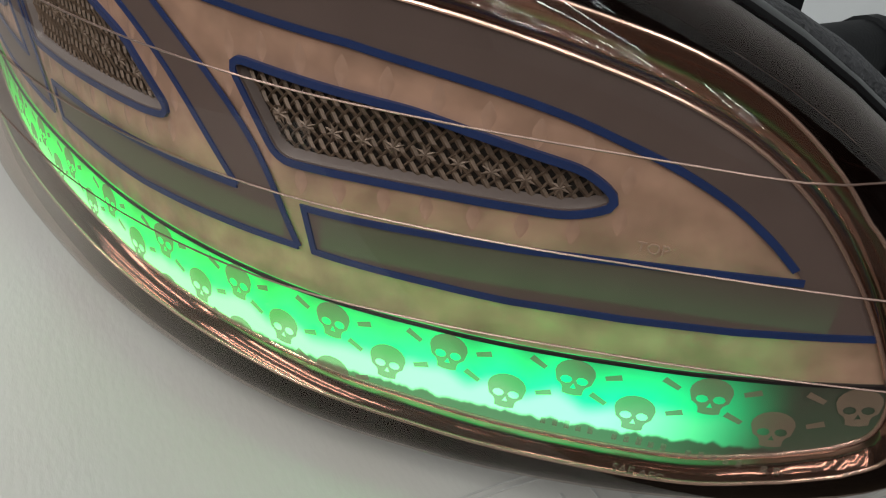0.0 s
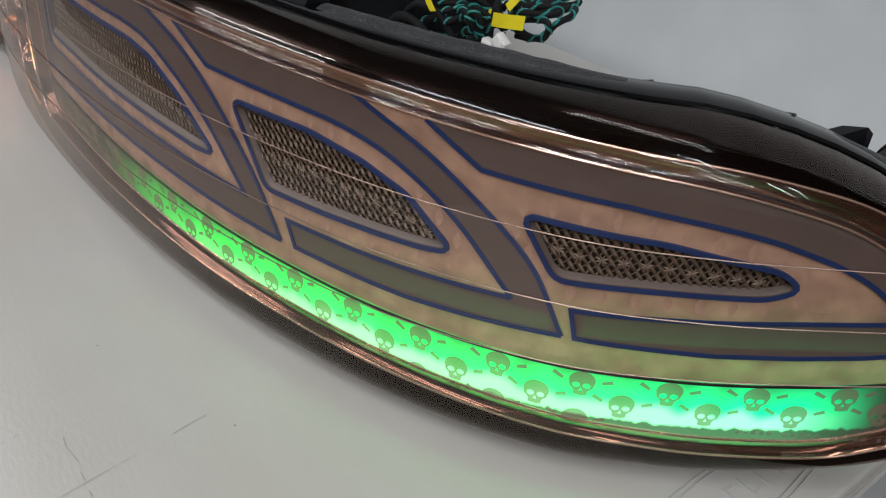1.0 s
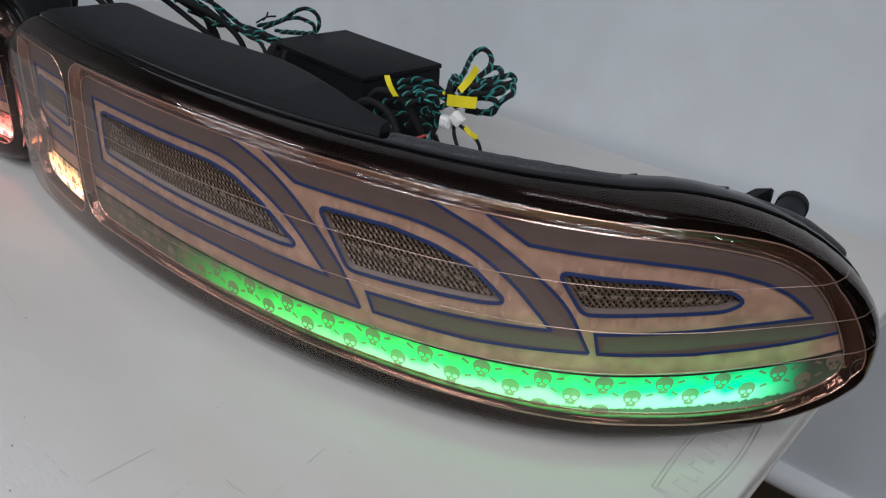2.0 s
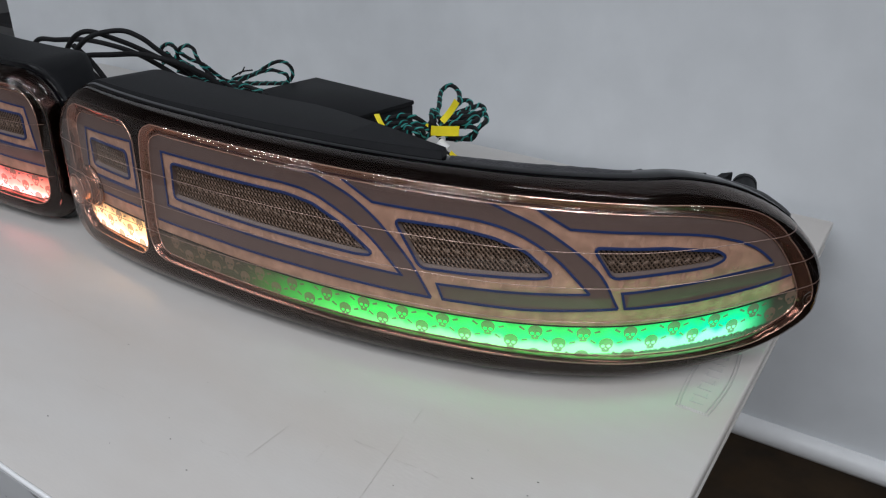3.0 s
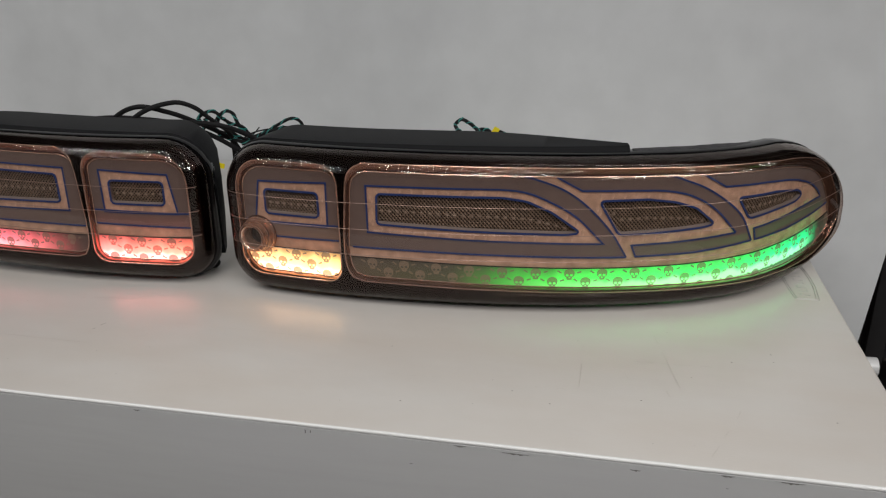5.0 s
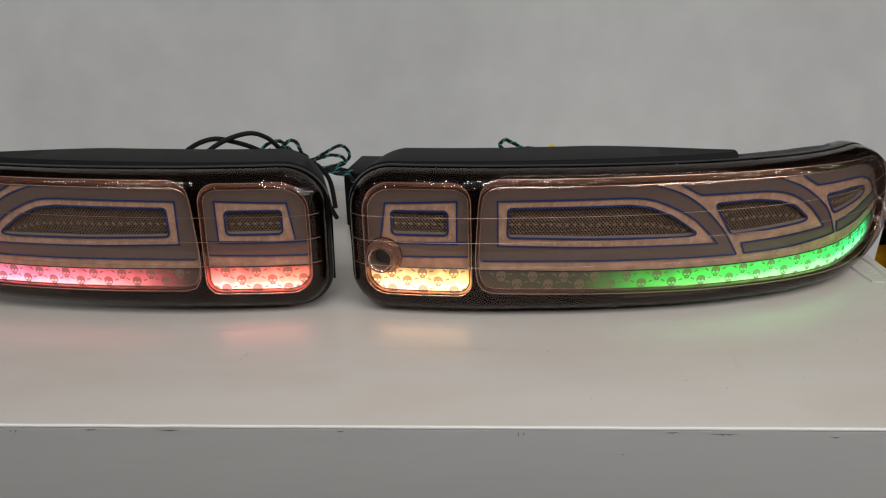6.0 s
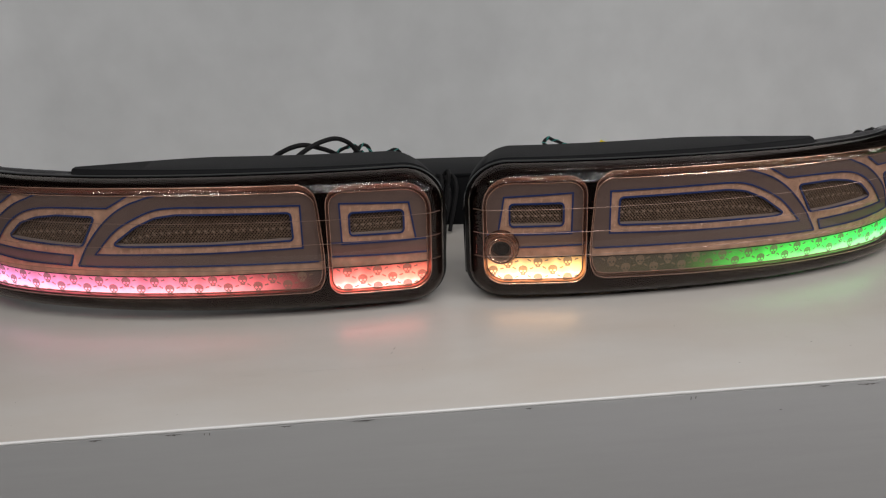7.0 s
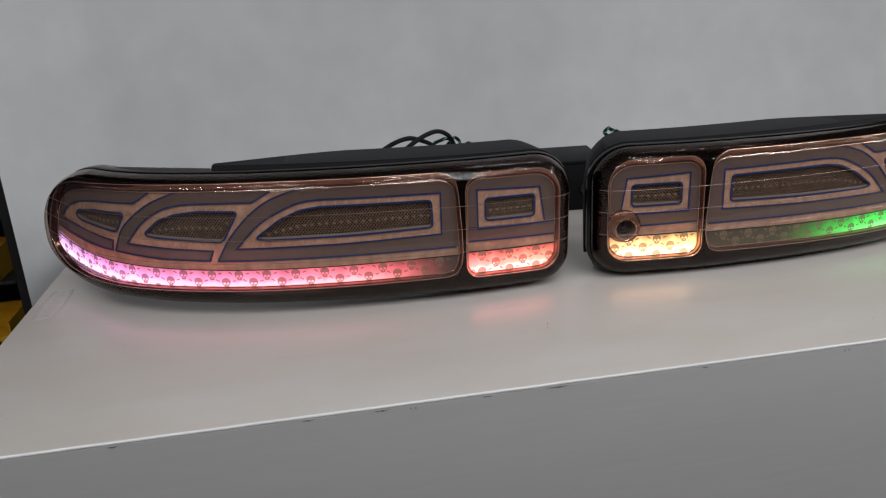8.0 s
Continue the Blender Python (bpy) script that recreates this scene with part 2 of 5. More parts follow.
STAR = material("pressed_star", (0.21, 0.165, 0.13), 0.4, metal=0.3, vary=0.3, scale=150)
MESH = material("bronze_mesh", (0.145, 0.108, 0.08), 0.42, metal=0.25, vary=0.35, scale=120)
BONE = ink_material("bone_ink", (0.29, 0.225, 0.175), 0.26)
EMBOSS = ink_material("moulded_clear", (0.30, 0.25, 0.20), 0.55)
LENS = lens_material("smoked_lens", (0.87, 0.77, 0.72))
PRINT = material("pale_print", (0.50, 0.37, 0.29), 0.5)
FAINT = material("faint_mark", (0.028, 0.022, 0.019), 0.4)
MARK = material("scuff", (0.12, 0.115, 0.11), 0.7, vary=0.3, scale=150)
SCRATCH = material("scratch", (0.405, 0.385, 0.36), 0.32)
CREASE = material("moulded_line", (0.415, 0.405, 0.39), 0.3, vary=0.08, scale=80)
CLOTH = material("black_sleeve", (0.006, 0.006, 0.007), 0.75, spec=0.25, vary=0.4, scale=300, bump=0.0005, bump_scale=1200)
TEAL = material("teal_wire", (0.015, 0.19, 0.17), 0.5, vary=0.3, scale=200)
YELLOW = material("yellow_tape", (0.80, 0.66, 0.015), 0.45, vary=0.06, scale=60)
WHITE = material("white_nylon", (0.75, 0.74, 0.72), 0.4)
RED = material("red_wire", (0.35, 0.02, 0.02), 0.45)
BIN = material("yellow_bin", (0.62, 0.34, 0.015), 0.4, vary=0.12, scale=12)
STEEL = material("dark_steel", (0.016, 0.016, 0.018), 0.5, vary=0.2, scale=10)
BRIGHT = material("bare_steel", (0.35, 0.35, 0.36), 0.3, metal=0.9, vary=0.1, scale=30)
FLOOR = material("dark_floor", (0.035, 0.028, 0.022), 0.5, vary=0.35, scale=6, dirt=(0.12, 0.07, 0.03), dirt_scale=14, dirt_amount=0.5)
WALL = material("wall_paint", (0.30, 0.30, 0.30), 0.7, vary=0.05, scale=2)
# tone of the unseen south wall, dark so that the lenses mirror little
DIM = material("dark_unseen_wall", (0.035, 0.035, 0.038), 0.7, vary=0.25, scale=3)
CEIL = material("ceiling_paint", (0.55, 0.55, 0.54), 0.8, vary=0.05, scale=2)
TRAY = material("lamp_tray", (0.8, 0.8, 0.8), 0.4)


# ---- building helpers ----
from mathutils.geometry import tessellate_polygon


def finish(name, bm, mat, parent=None, label="", smooth=40.0):
    """One mesh object out of a bmesh, shaded smooth up to that many degrees."""
    mesh = bpy.data.meshes.new(name)
    bmesh.ops.recalc_face_normals(bm, faces=bm.faces)
    bm.to_mesh(mesh)
    bm.free()
    mesh.materials.append(mat)
    if smooth:
        mesh.polygons.foreach_set("use_smooth", [True] * len(mesh.polygons))
        mesh.set_sharp_from_angle(angle=radians(smooth))
    ob = new(name, mesh)
    if parent:
        ob.parent = parent
    if label:
        tagged(ob, label)
    return ob


def part(name, bm, mat, parent, label="", smooth=40.0):
    return finish(name, bm, mat, parent, label, smooth)


def empty(name, x=0, y=0, z=0):
    ob = new(name)
    ob.empty_display_size = 0.02
    ob.location = (x, y, z)
    return ob


def box_bm(x0, x1, y0, y1, z0, z1, bevel=0.0, segments=2, bm=None):
    own = bmesh.new()
    bmesh.ops.create_cube(own, size=1.0, matrix=Matrix.LocRotScale(((x0 + x1) / 2, (y0 + y1) / 2, (z0 + z1) / 2), None, (x1 - x0, y1 - y0, z1 - z0)))
    if bevel:
        bmesh.ops.bevel(own, geom=own.edges[:], offset=bevel, segments=segments, affect="EDGES", profile=0.5)
    if bm is None:
        return own
    mesh = bpy.data.meshes.new("piece")
    own.to_mesh(mesh)
    own.free()
    bm.from_mesh(mesh)
    bpy.data.meshes.remove(mesh)
    return bm


def smooth_path(points, n=8, closed=False):
    """A smooth line through the points (any dimension)."""
    pts = [Vector(p) for p in points]
    if closed:
        ring = [pts[-1], *pts, pts[0], pts[1]]
    else:
        ring = [pts[0] * 2 - pts[1], *pts, pts[-1] * 2 - pts[-2]]
    out = []
    for a, b, c, d in zip(ring, ring[1:], ring[2:], ring[3:]):
        for k in range(n):
            t = k / n
            out.append(0.5 * (2 * b + (c - a) * t + (2 * a - 5 * b + 4 * c - d) * t * t + (3 * b - a - 3 * c + d) * t ** 3))
    if not closed:
        out.append(pts[-1])
    return out


def tube_bm(points, radius, sides=8, closed=False, flat=1.0, bm=None, taper=None):
    """A round or flattened tube along a line of 3D points."""
    bm = bm or bmesh.new()
    pts = [Vector(p) for p in points]
    n = len(pts)
    rings, up = [], None
    for i, p in enumerate(pts):
        ahead = (pts[(i + 1) % n] - pts[i - 1]) if closed else (pts[min(i + 1, n - 1)] - pts[max(i - 1, 0)])
        ahead.normalize()
        if up is None:
            up = Vector((0, 0, 1)) if abs(ahead.z) < 0.9 else Vector((0, 1, 0))
        side = ahead.cross(up).normalized()
        up = side.cross(ahead).normalized()
        r = radius * (taper(i / max(n - 1, 1)) if taper else 1.0)
        rings.append([bm.verts.new(p + side * (r * math.cos(a)) + up * (r * flat * math.sin(a))) for a in (2 * math.pi * k / sides for k in range(sides))])
    pairs = list(zip(rings, rings[1:])) + ([(rings[-1], rings[0])] if closed else [])
    for a, b in pairs:
        for k in range(sides):
            bm.faces.new((a[k], a[(k + 1) % sides], b[(k + 1) % sides], b[k]))
    if not closed:
        bm.faces.new(rings[0])
        bm.faces.new(rings[-1])
    return bm


# ---- the bench: table, front panel, backdrop ----
TABLE_X0, TABLE_X1, TABLE_Y0, TABLE_Y1 = -1.176, 0.331, 0.004, 0.846


def make_table():
    table = empty("folding_table", -0.42, 0.40, 0)
    tagged(table, "scuffed white moulded plastic folding table with logo at each end", "table")
    base = table.location

    def slab(name, z0, z1, inset, bevel, mat, label=""):
        bm = box_bm(TABLE_X0 + inset - base.x, TABLE_X1 - inset - base.x, TABLE_Y0 + inset - base.y, TABLE_Y1 - inset - base.y, z0, z1, bevel, 3)
        return part(name, bm, mat, table, label)

    slab("tabletop", -0.012, 0.0, 0.0, 0.0028, TABLE)
    # added bead, whiter than the tabletop, to draw the front edge's bright highlight
    part("edge_highlight", tube_bm([(TABLE_X0 + 0.004 + (TABLE_X1 - TABLE_X0 - 0.008) * k / 90 - base.x, TABLE_Y0 + 0.0010 + 0.0004 * noise.noise((k * 0.31, 2, 0)) - base.y, -0.0012 + 0.0003 * noise.noise((k * 0.47, 5, 0))) for k in range(91)], 0.0020, 10), TUBE, table, "white bead added for the highlight along the front edge")
    slab("rim", -0.040, -0.0115, 0.0035, 0.003, RIM)
    for z in (-0.020, -0.031):
        part("rim_bead", box_bm(TABLE_X1 - 0.006 - base.x, TABLE_X1 - 0.0018 - base.x, 0.012 - base.y, TABLE_Y1 - 0.012 - base.y, z, z + 0.0022, 0.0008), TABLE, table)
    for x in (TABLE_X0 + 0.12, TABLE_X1 - 0.30):
        for y in (0.10, TABLE_Y1 - 0.08):
            part("leg", tube_bm([(x - base.x, y - base.y, -0.042), (x - base.x, y - base.y, -0.739)], 0.014, 10), STEEL, table)
    # the moulded maker's mark at each end: a curved frame with raised letters
    for end, turn in ((TABLE_X1 - 0.030, 1), (TABLE_X0 + 0.030, -1)):
        for off, z in ((0.0, 0.0), (0.0026, 0.0)):
            ring = []
            for a, b, bow in (((-0.0105, -0.052), (0.0105, -0.052), 0), ((0.0105, -0.052), (0.0105, 0.052), 0.004), ((0.0105, 0.052), (-0.0105, 0.052), 0), ((-0.0105, 0.052), (-0.0105, -0.052), -0.004)):
                for k in range(8):
                    t = k / 8
                    grow = 1 + off / 0.0105
                    ring.append((end - base.x + turn * ((a[0] + (b[0] - a[0]) * t) * grow + bow * math.sin(math.pi * t)), 0.408 - base.y + (a[1] + (b[1] - a[1]) * t) * (1 + off / 0.06), z + 0.0002))
            part("logo_frame", tube_bm(ring, 0.00045, 5, closed=True), CREASE, table)
        for k in range(8):
            y = 0.408 - base.y - 0.042 + k * 0.0112
            bar = box_bm(end - base.x - 0.0060, end - base.x + 0.0060, y, y + 0.0010, -0.0002, 0.0004)
            box_bm(end - base.x + turn * (0.0045 if k % 2 else -0.0045) - 0.0006, end - base.x + turn * (0.0045 if k % 2 else -0.0045) + 0.0006, y + 0.0011, y + 0.0062, -0.0002, 0.0004, bm=bar)
            part("logo_bar", bar, CREASE, table)
    return table


make_table()

skirt = empty("front_panel", (TABLE_X0 + TABLE_X1) / 2, TABLE_Y0, -0.735)
part("sheet", box_bm((TABLE_X0 - TABLE_X1) / 2 + 0.004, (TABLE_X1 - TABLE_X0) / 2 - 0.010, -0.0012, 0.0014, 0.0, 0.7322, 0.0004), PANEL, skirt)
tagged(skirt, "plain grey panel below the table's front edge", "panel", kind="structure")
bm = bmesh.new()
NX, NZ = 80, 40
B0, B1 = Vector((-1.300, 0.854, 0)), Vector((0.569, 0.872, 0))
grid = []
for j in range(NZ + 1):
    z = -0.345 + (2.0 + 0.345 - 0.06) * j / NZ
    row = []
    for i in range(NX + 1):
        p = B0.lerp(B1, i / NX)
        p.x += 0.19 * z * max(0.0, i / NX - 0.5)
        p.y -= 0.118 * (max(0.0, -1.135 - p.x) / 0.165) ** 1.6
        wave = 0.0045 * noise.noise((p.x * 1.3, z * 0.9, 3.0)) + 0.0015 * noise.noise((p.x * 4.0, z * 2.5, 7.0))
        row.append((bm.verts.new((p.x, p.y + wave, z)), bm.verts.new((p.x, p.y + wave + 0.0015, z))))
    grid.append(row)
for j in range(NZ):
    for i in range(NX):
        for s in (0, 1):
            bm.faces.new((grid[j][i][s], grid[j][i + 1][s], grid[j + 1][i + 1][s], grid[j + 1][i][s]))
for i in range(NX):
    for j in (0, NZ):
        bm.faces.new((grid[j][i][0], grid[j][i + 1][0], grid[j][i + 1][1], grid[j][i][1]))
for j in range(NZ):
    for i in (0, NX):
        bm.faces.new((grid[j][i][0], grid[j + 1][i][0], grid[j + 1][i][1], grid[j][i][1]))
backdrop = empty("backdrop", -0.39, 0.85, -0.36)
tagged(backdrop, "grey vinyl roll-down backdrop hanging behind the table", "backdrop", kind="structure")
for v in bm.verts:
    v.co -= backdrop.location
part("sheet", bm, VINYL, backdrop)
part("weight_tube", tube_bm([B0 + Vector((0.12, 0, -0.36)) - backdrop.location, B1 + Vector((0.01, 0, -0.36)) - backdrop.location], 0.0185, 16), TUBE, backdrop, "white enamelled weight tube")


# ---- the tail lamps ----
# A lamp's own measures: s along its curved face, z up, d outwards from the printed panel.
PLAN = [(-0.24, 0.032), (-0.195, 0.0195), (-0.136, 0.0085), (-0.07, 0.002), (0.0, 0.0), (0.11, 0.004), (0.221, 0.018), (0.31, 0.0405), (0.37, 0.064),
        (0.42, 0.0945), (0.455, 0.1285), (0.483, 0.1625), (0.513, 0.2005), (0.543, 0.2425), (0.566, 0.2805), (0.584, 0.3155), (0.600, 0.3505)]
_line = smooth_path([(x, y, 0) for x, y in PLAN], 30)
_run = [0.0]
for a, b in zip(_line, _line[1:]):
    _run.append(_run[-1] + (b - a).length)
_zero = min(range(len(_line)), key=lambda i: abs(_line[i].x))
_run = np.array(_run) - _run[_zero]
_xs, _ys = np.array([p.x for p in _line]), np.array([p.y for p in _line])
_tx, _ty = np.gradient(_xs, _run), np.gradient(_ys, _run)
MIRROR_X, LAMP_X, LAMP_Y = -0.4005, -0.19, 0.2595


class Face:
    """The curved face of one lamp; hand is 1 for the one as drawn and -1 for its mirror image."""

    def __init__(self, hand):
        self.hand = hand

    def __call__(self, s, z, d=0.0):
        x, y = np.interp(s, _run, _xs), np.interp(s, _run, _ys)
        tx, ty = np.interp(s, _run, _tx), np.interp(s, _run, _ty)
        n = math.hypot(tx, ty)
        return Vector((self.hand * (x + d * ty / n), y - d * tx / n, z))

    def turn(self, s, z, d):
        """A pose on the face: x along it, y up, z outwards."""
        a, b = self(s - 0.004, z, d), self(s + 0.004, z, d)
        along = (b - a).normalized() * self.hand
        out = along.cross(Vector((0, 0, 1))).normalized()
        m = Matrix((along, Vector((0, 0, 1)), out)).transposed().to_4x4()
        return Matrix.Translation(self(s, z, d)) @ m


def lay(bm, face, level=None):
    """Bends a flat bmesh of (s, z, d) on to the face and keeps s and z as UV, z less the level at that s."""
    layer = bm.loops.layers.uv.new("along")
    for f in bm.faces:
        for loop in f.loops:
            loop[layer].uv = loop.vert.co.x, loop.vert.co.y - (level(loop.vert.co.x) if level else 0.0)
    for v in bm.verts:
        v.co = face(v.co.x, v.co.y, v.co.z)
    return bm


def sheet_bm(face, outline, holes=(), d0=0.0, d1=0.001, step=0.012, level=None):
    """A plate of the given outline in (s, z), with holes, from d0 out to d1."""
    bm = bmesh.new()
    loops = [[Vector((p[0], p[1], 0.0)) for p in loop] for loop in (outline, *holes)]
    vs = [bm.verts.new((p.x, p.y, d0)) for loop in loops for p in loop]
    for tri in tessellate_polygon(loops):
        if len({tuple(vs[i].co) for i in tri}) == 3:
            bm.faces.new([vs[i] for i in tri])
    low, high = min(p[0] for p in outline), max(p[0] for p in outline)
    cut = math.floor(low / step) * step + step
    while cut < high:
        bmesh.ops.bisect_plane(bm, geom=bm.verts[:] + bm.edges[:] + bm.faces[:], plane_co=(cut, 0, 0), plane_no=(1, 0, 0), dist=1e-6)
        cut += step
    if abs(d1 - d0) > 1e-7:
        made = bmesh.ops.extrude_face_region(bm, geom=bm.faces[:])
        for v in made["geom"]:
            if isinstance(v, bmesh.types.BMVert):
                v.co.z = d1
    return lay(bm, face, level)


def resample(points, step=0.006, closed=False):
    pts = [Vector((p[0], p[1])) for p in points]
    if closed:
        pts.append(pts[0])
    out = [pts[0]]
    for a, b in zip(pts, pts[1:]):
        n = max(1, math.ceil((b - a).length / step))
        out += [a.lerp(b, k / n) for k in range(1, n + 1)]
    return out[:-1] if closed else out


def ribbon_bm(face, points, width, d0, d1, closed=False):
    """A line of that width on the face."""
    pts = resample(points, 0.006, closed)
    bm = bmesh.new()
    n = len(pts)
    rows = []
    for i, p in enumerate(pts):
        a = pts[i - 1] if closed or i else p
        b = pts[(i + 1) % n] if closed or i < n - 1 else p
        u, v = (p - a), (b - p)
        u, v = (u.normalized() if u.length > 1e-9 else v.normalized()), (v.normalized() if v.length > 1e-9 else u.normalized())
        t = (u + v).normalized() if (u + v).length > 1e-6 else u
        side = Vector((-t.y, t.x)) * (width / 2) / max(0.5, t.dot(u))
        rows.append([bm.verts.new((q.x, q.y, d)) for q, d in ((p + side, d0), (p + side, d1), (p - side, d1), (p - side, d0))])
    for a, b in list(zip(rows, rows[1:])) + ([(rows[-1], rows[0])] if closed else []):
        for k in range(4):
            bm.faces.new((a[k], a[(k + 1) % 4], b[(k + 1) % 4], b[k]))
    if not closed:
        bm.faces.new(rows[0])
        bm.faces.new(rows[-1])
    return lay(bm, face)


def rounded(s0, s1, z0, z1, radii, n=8, droop=None):
    """A box in (s, z), counter-clockwise from the lower left, with elliptical corners: radii for lower left, lower right, upper right, upper left."""
    out = []
    for (cs, cz, sx, sz, start), (ra, rb) in zip(((s0, z0, 1, 1, 180), (s1, z0, -1, 1, 270), (s1, z1, -1, -1, 0), (s0, z1, 1, -1, 90)), radii):
        for k in range(n + 1):
            a = radians(start + 90 * k / n)
            out.append([cs + sx * ra + ra * math.cos(a), cz + sz * rb + rb * math.sin(a)])
    if droop:
        for p in out:
            p[1] -= droop(p[0]) * max(0.0, (p[1] - z0) / (z1 - z0))
    return [Vector(p) for p in out]


def droop(s):
    return 0.35 * max(0.0, s - 0.35) ** 2


BAND_S = [(-0.19, 0.0600), (-0.045, 0.0580), (0.0, 0.0575), (0.07, 0.0555), (0.135, 0.0541), (0.20, 0.0532), (0.27, 0.0527), (0.33, 0.0529), (0.40, 0.0541), (0.455, 0.0553), (0.50, 0.0558),
          (0.525, 0.0566), (0.556, 0.0592), (0.586, 0.0632), (0.606, 0.0668), (0.63, 0.072)]


def band_top(s):
    """The upper edge of the light band."""
    return float(np.interp(s, [p[0] for p in BAND_S], [p[1] for p in BAND_S]))


HOUSE = rounded(-0.2075, 0.642, 0.0, 0.1868, ((0.05, 0.045), (0.15, 0.058), (0.168, 0.109), (0.06, 0.055)), 14, droop)
OUTLINE = rounded(-0.2020, 0.6400, 0.003, 0.1845, ((0.047, 0.042), (0.15, 0.056), (0.166, 0.107), (0.055, 0.051)), 14, droop)
SPINE = (-0.110, 0.520, 0.092)


def loops_bm(face, stages, cap=True, outline=None):
    """A shell out of loops: each stage is how far the outline shrinks towards the spine, and its d."""
    pts = resample(outline or OUTLINE, 0.0045, True)
    bm = bmesh.new()
    rows = []
    for k, d in stages:
        row = []
        for p in pts:
            c = Vector((min(max(p.x, SPINE[0]), SPINE[1]), SPINE[2]))
            row.append(bm.verts.new((*(p + (c - p) * k), d)))
        rows.append(row)
    n = len(pts)
    for a, b in zip(rows, rows[1:]):
        for i in range(n):
            bm.faces.new((a[i], a[(i + 1) % n], b[(i + 1) % n], b[i]))
    if cap:
        edges = [bm.edges.get((rows[-1][i], rows[-1][(i + 1) % n])) for i in range(n)]
        bmesh.ops.triangle_fill(bm, use_beauty=True, use_dissolve=False, edges=edges, normal=(0, 0, 1))
    return lay(bm, face)


def lens_depth(k):
    """How far out the outer lens stands where the outline has shrunk by k."""
    a = min(1.0, k / 0.30)
    return -0.016 + 0.033 * math.sqrt(max(0.0, 1 - (1 - a) ** 2)) + 0.004 * k


def lens_at(s, z):
    """How far out the outer lens stands over that place of the face."""
    p = Vector((s, z))
    c = Vector((min(max(s, SPINE[0]), SPINE[1]), SPINE[2]))
    way = p - c
    if way.length < 1e-6:
        return lens_depth(1.0)
    reach = 9.0
    for a, b in zip(OUTLINE, OUTLINE[1:] + OUTLINE[:1]):
        e = b - a
        det = way.x * -e.y + way.y * e.x
        if abs(det) < 1e-12:
            continue
        t = ((a.x - c.x) * -e.y + (a.y - c.y) * e.x) / det
        u = (way.x * (a.y - c.y) - way.y * (a.x - c.x)) / det
        if t > 0 and -1e-6 <= u <= 1 + 1e-6:
            reach = min(reach, t)
    return lens_depth(max(0.0, 1 - 1 / reach))


# the printed panel: openings, tan islands, grey sweeps
OPEN_A = rounded(-0.1765, -0.0520, 0.0300, 0.1600, ((0.024, 0.022), (0.014, 0.014), (0.020, 0.016), (0.032, 0.028)), 6)
OPEN_B = [Vector(p) for p in smooth_path([(-0.0225, 0.034), (0.05, 0.0325), (0.20, 0.0300), (0.36, 0.0285), (0.46, 0.0260), (0.52, 0.0245), (0.5635, 0.0278), (0.590, 0.0360)], 5)]
OPEN_B += [Vector(p) for p in smooth_path([(0.604, 0.0425), (0.612, 0.050), (0.6125, 0.062), (0.606, 0.077), (0.592, 0.0990), (0.5735, 0.1195), (0.550, 0.1345), (0.520, 0.1440), (0.47, 0.1525), (0.38, 0.1575), (0.20, 0.1610), (0.0, 0.1620)], 5)]
OPEN_B += [Vector(p) for p in smooth_path([(-0.016, 0.1625), (-0.0275, 0.1575), (-0.0345, 0.147), (-0.0375, 0.115), (-0.0400, 0.075), (-0.0385, 0.050), (-0.033, 0.0375)], 4)]
ISLE_A = [Vector(p) for p in ((-0.1535, 0.142), (-0.0655, 0.1455), (-0.0665, 0.0915), (-0.162, 0.0915))]
WINDOW_A = rounded(-0.1455, -0.078, 0.1035, 0.1315, ((0.004, 0.004),) * 4, 3)
ISLE_1 = [Vector((-0.0168, 0.0893)), Vector((-0.0168, 0.1452))] + [Vector(p) for p in smooth_path([(0.135, 0.1458), (0.160, 0.1435), (0.184, 0.1355), (0.220, 0.1150), (0.2525, 0.0820)], 6)] + [Vector((0.10, 0.0850))]
ARC_1 = [Vector(p) for p in smooth_path([(0.163, 0.1610), (0.1735, 0.1585), (0.205, 0.1465), (0.2325, 0.1268), (0.260, 0.0966), (0.2795, 0.0652)], 6)]
SWEEP_2_TOP = [Vector((0.198, 0.1605)), Vector((0.2265, 0.1446))] + [Vector(p) for p in smooth_path([(0.285, 0.1436), (0.322, 0.1415), (0.352, 0.1335), (0.382, 0.1150), (0.4115, 0.0845)], 6)]
SWEEP_2_LOW = [Vector(p) for p in ((0.34, 0.0810), (0.2845, 0.0793), (0.2900, 0.0655), (0.36, 0.0665), (0.4360, 0.0712))]
ARC_2 = [Vector(p) for p in smooth_path([(0.4360, 0.0712), (0.4150, 0.1065), (0.373, 0.1385), (0.337, 0.1545), (0.325, 0.1590)], 6)]
SWEEP_3_TOP = [Vector((0.364, 0.1570)), Vector((0.391, 0.1415))] + [Vector(p) for p in smooth_path([(0.452, 0.1390), (0.490, 0.1345), (0.511, 0.1307), (0.5265, 0.1263), (0.542, 0.1212), (0.5566, 0.1143), (0.568, 0.1065), (0.5765, 0.0990)], 5)]
SWEEP_3_LOW = [Vector(p) for p in ((0.5795, 0.0958), (0.51, 0.0900), (0.4380, 0.0856), (0.4418, 0.0713), (0.5043, 0.0717), (0.5367, 0.0735), (0.567, 0.0767), (0.590, 0.0803), (0.610, 0.0840))]


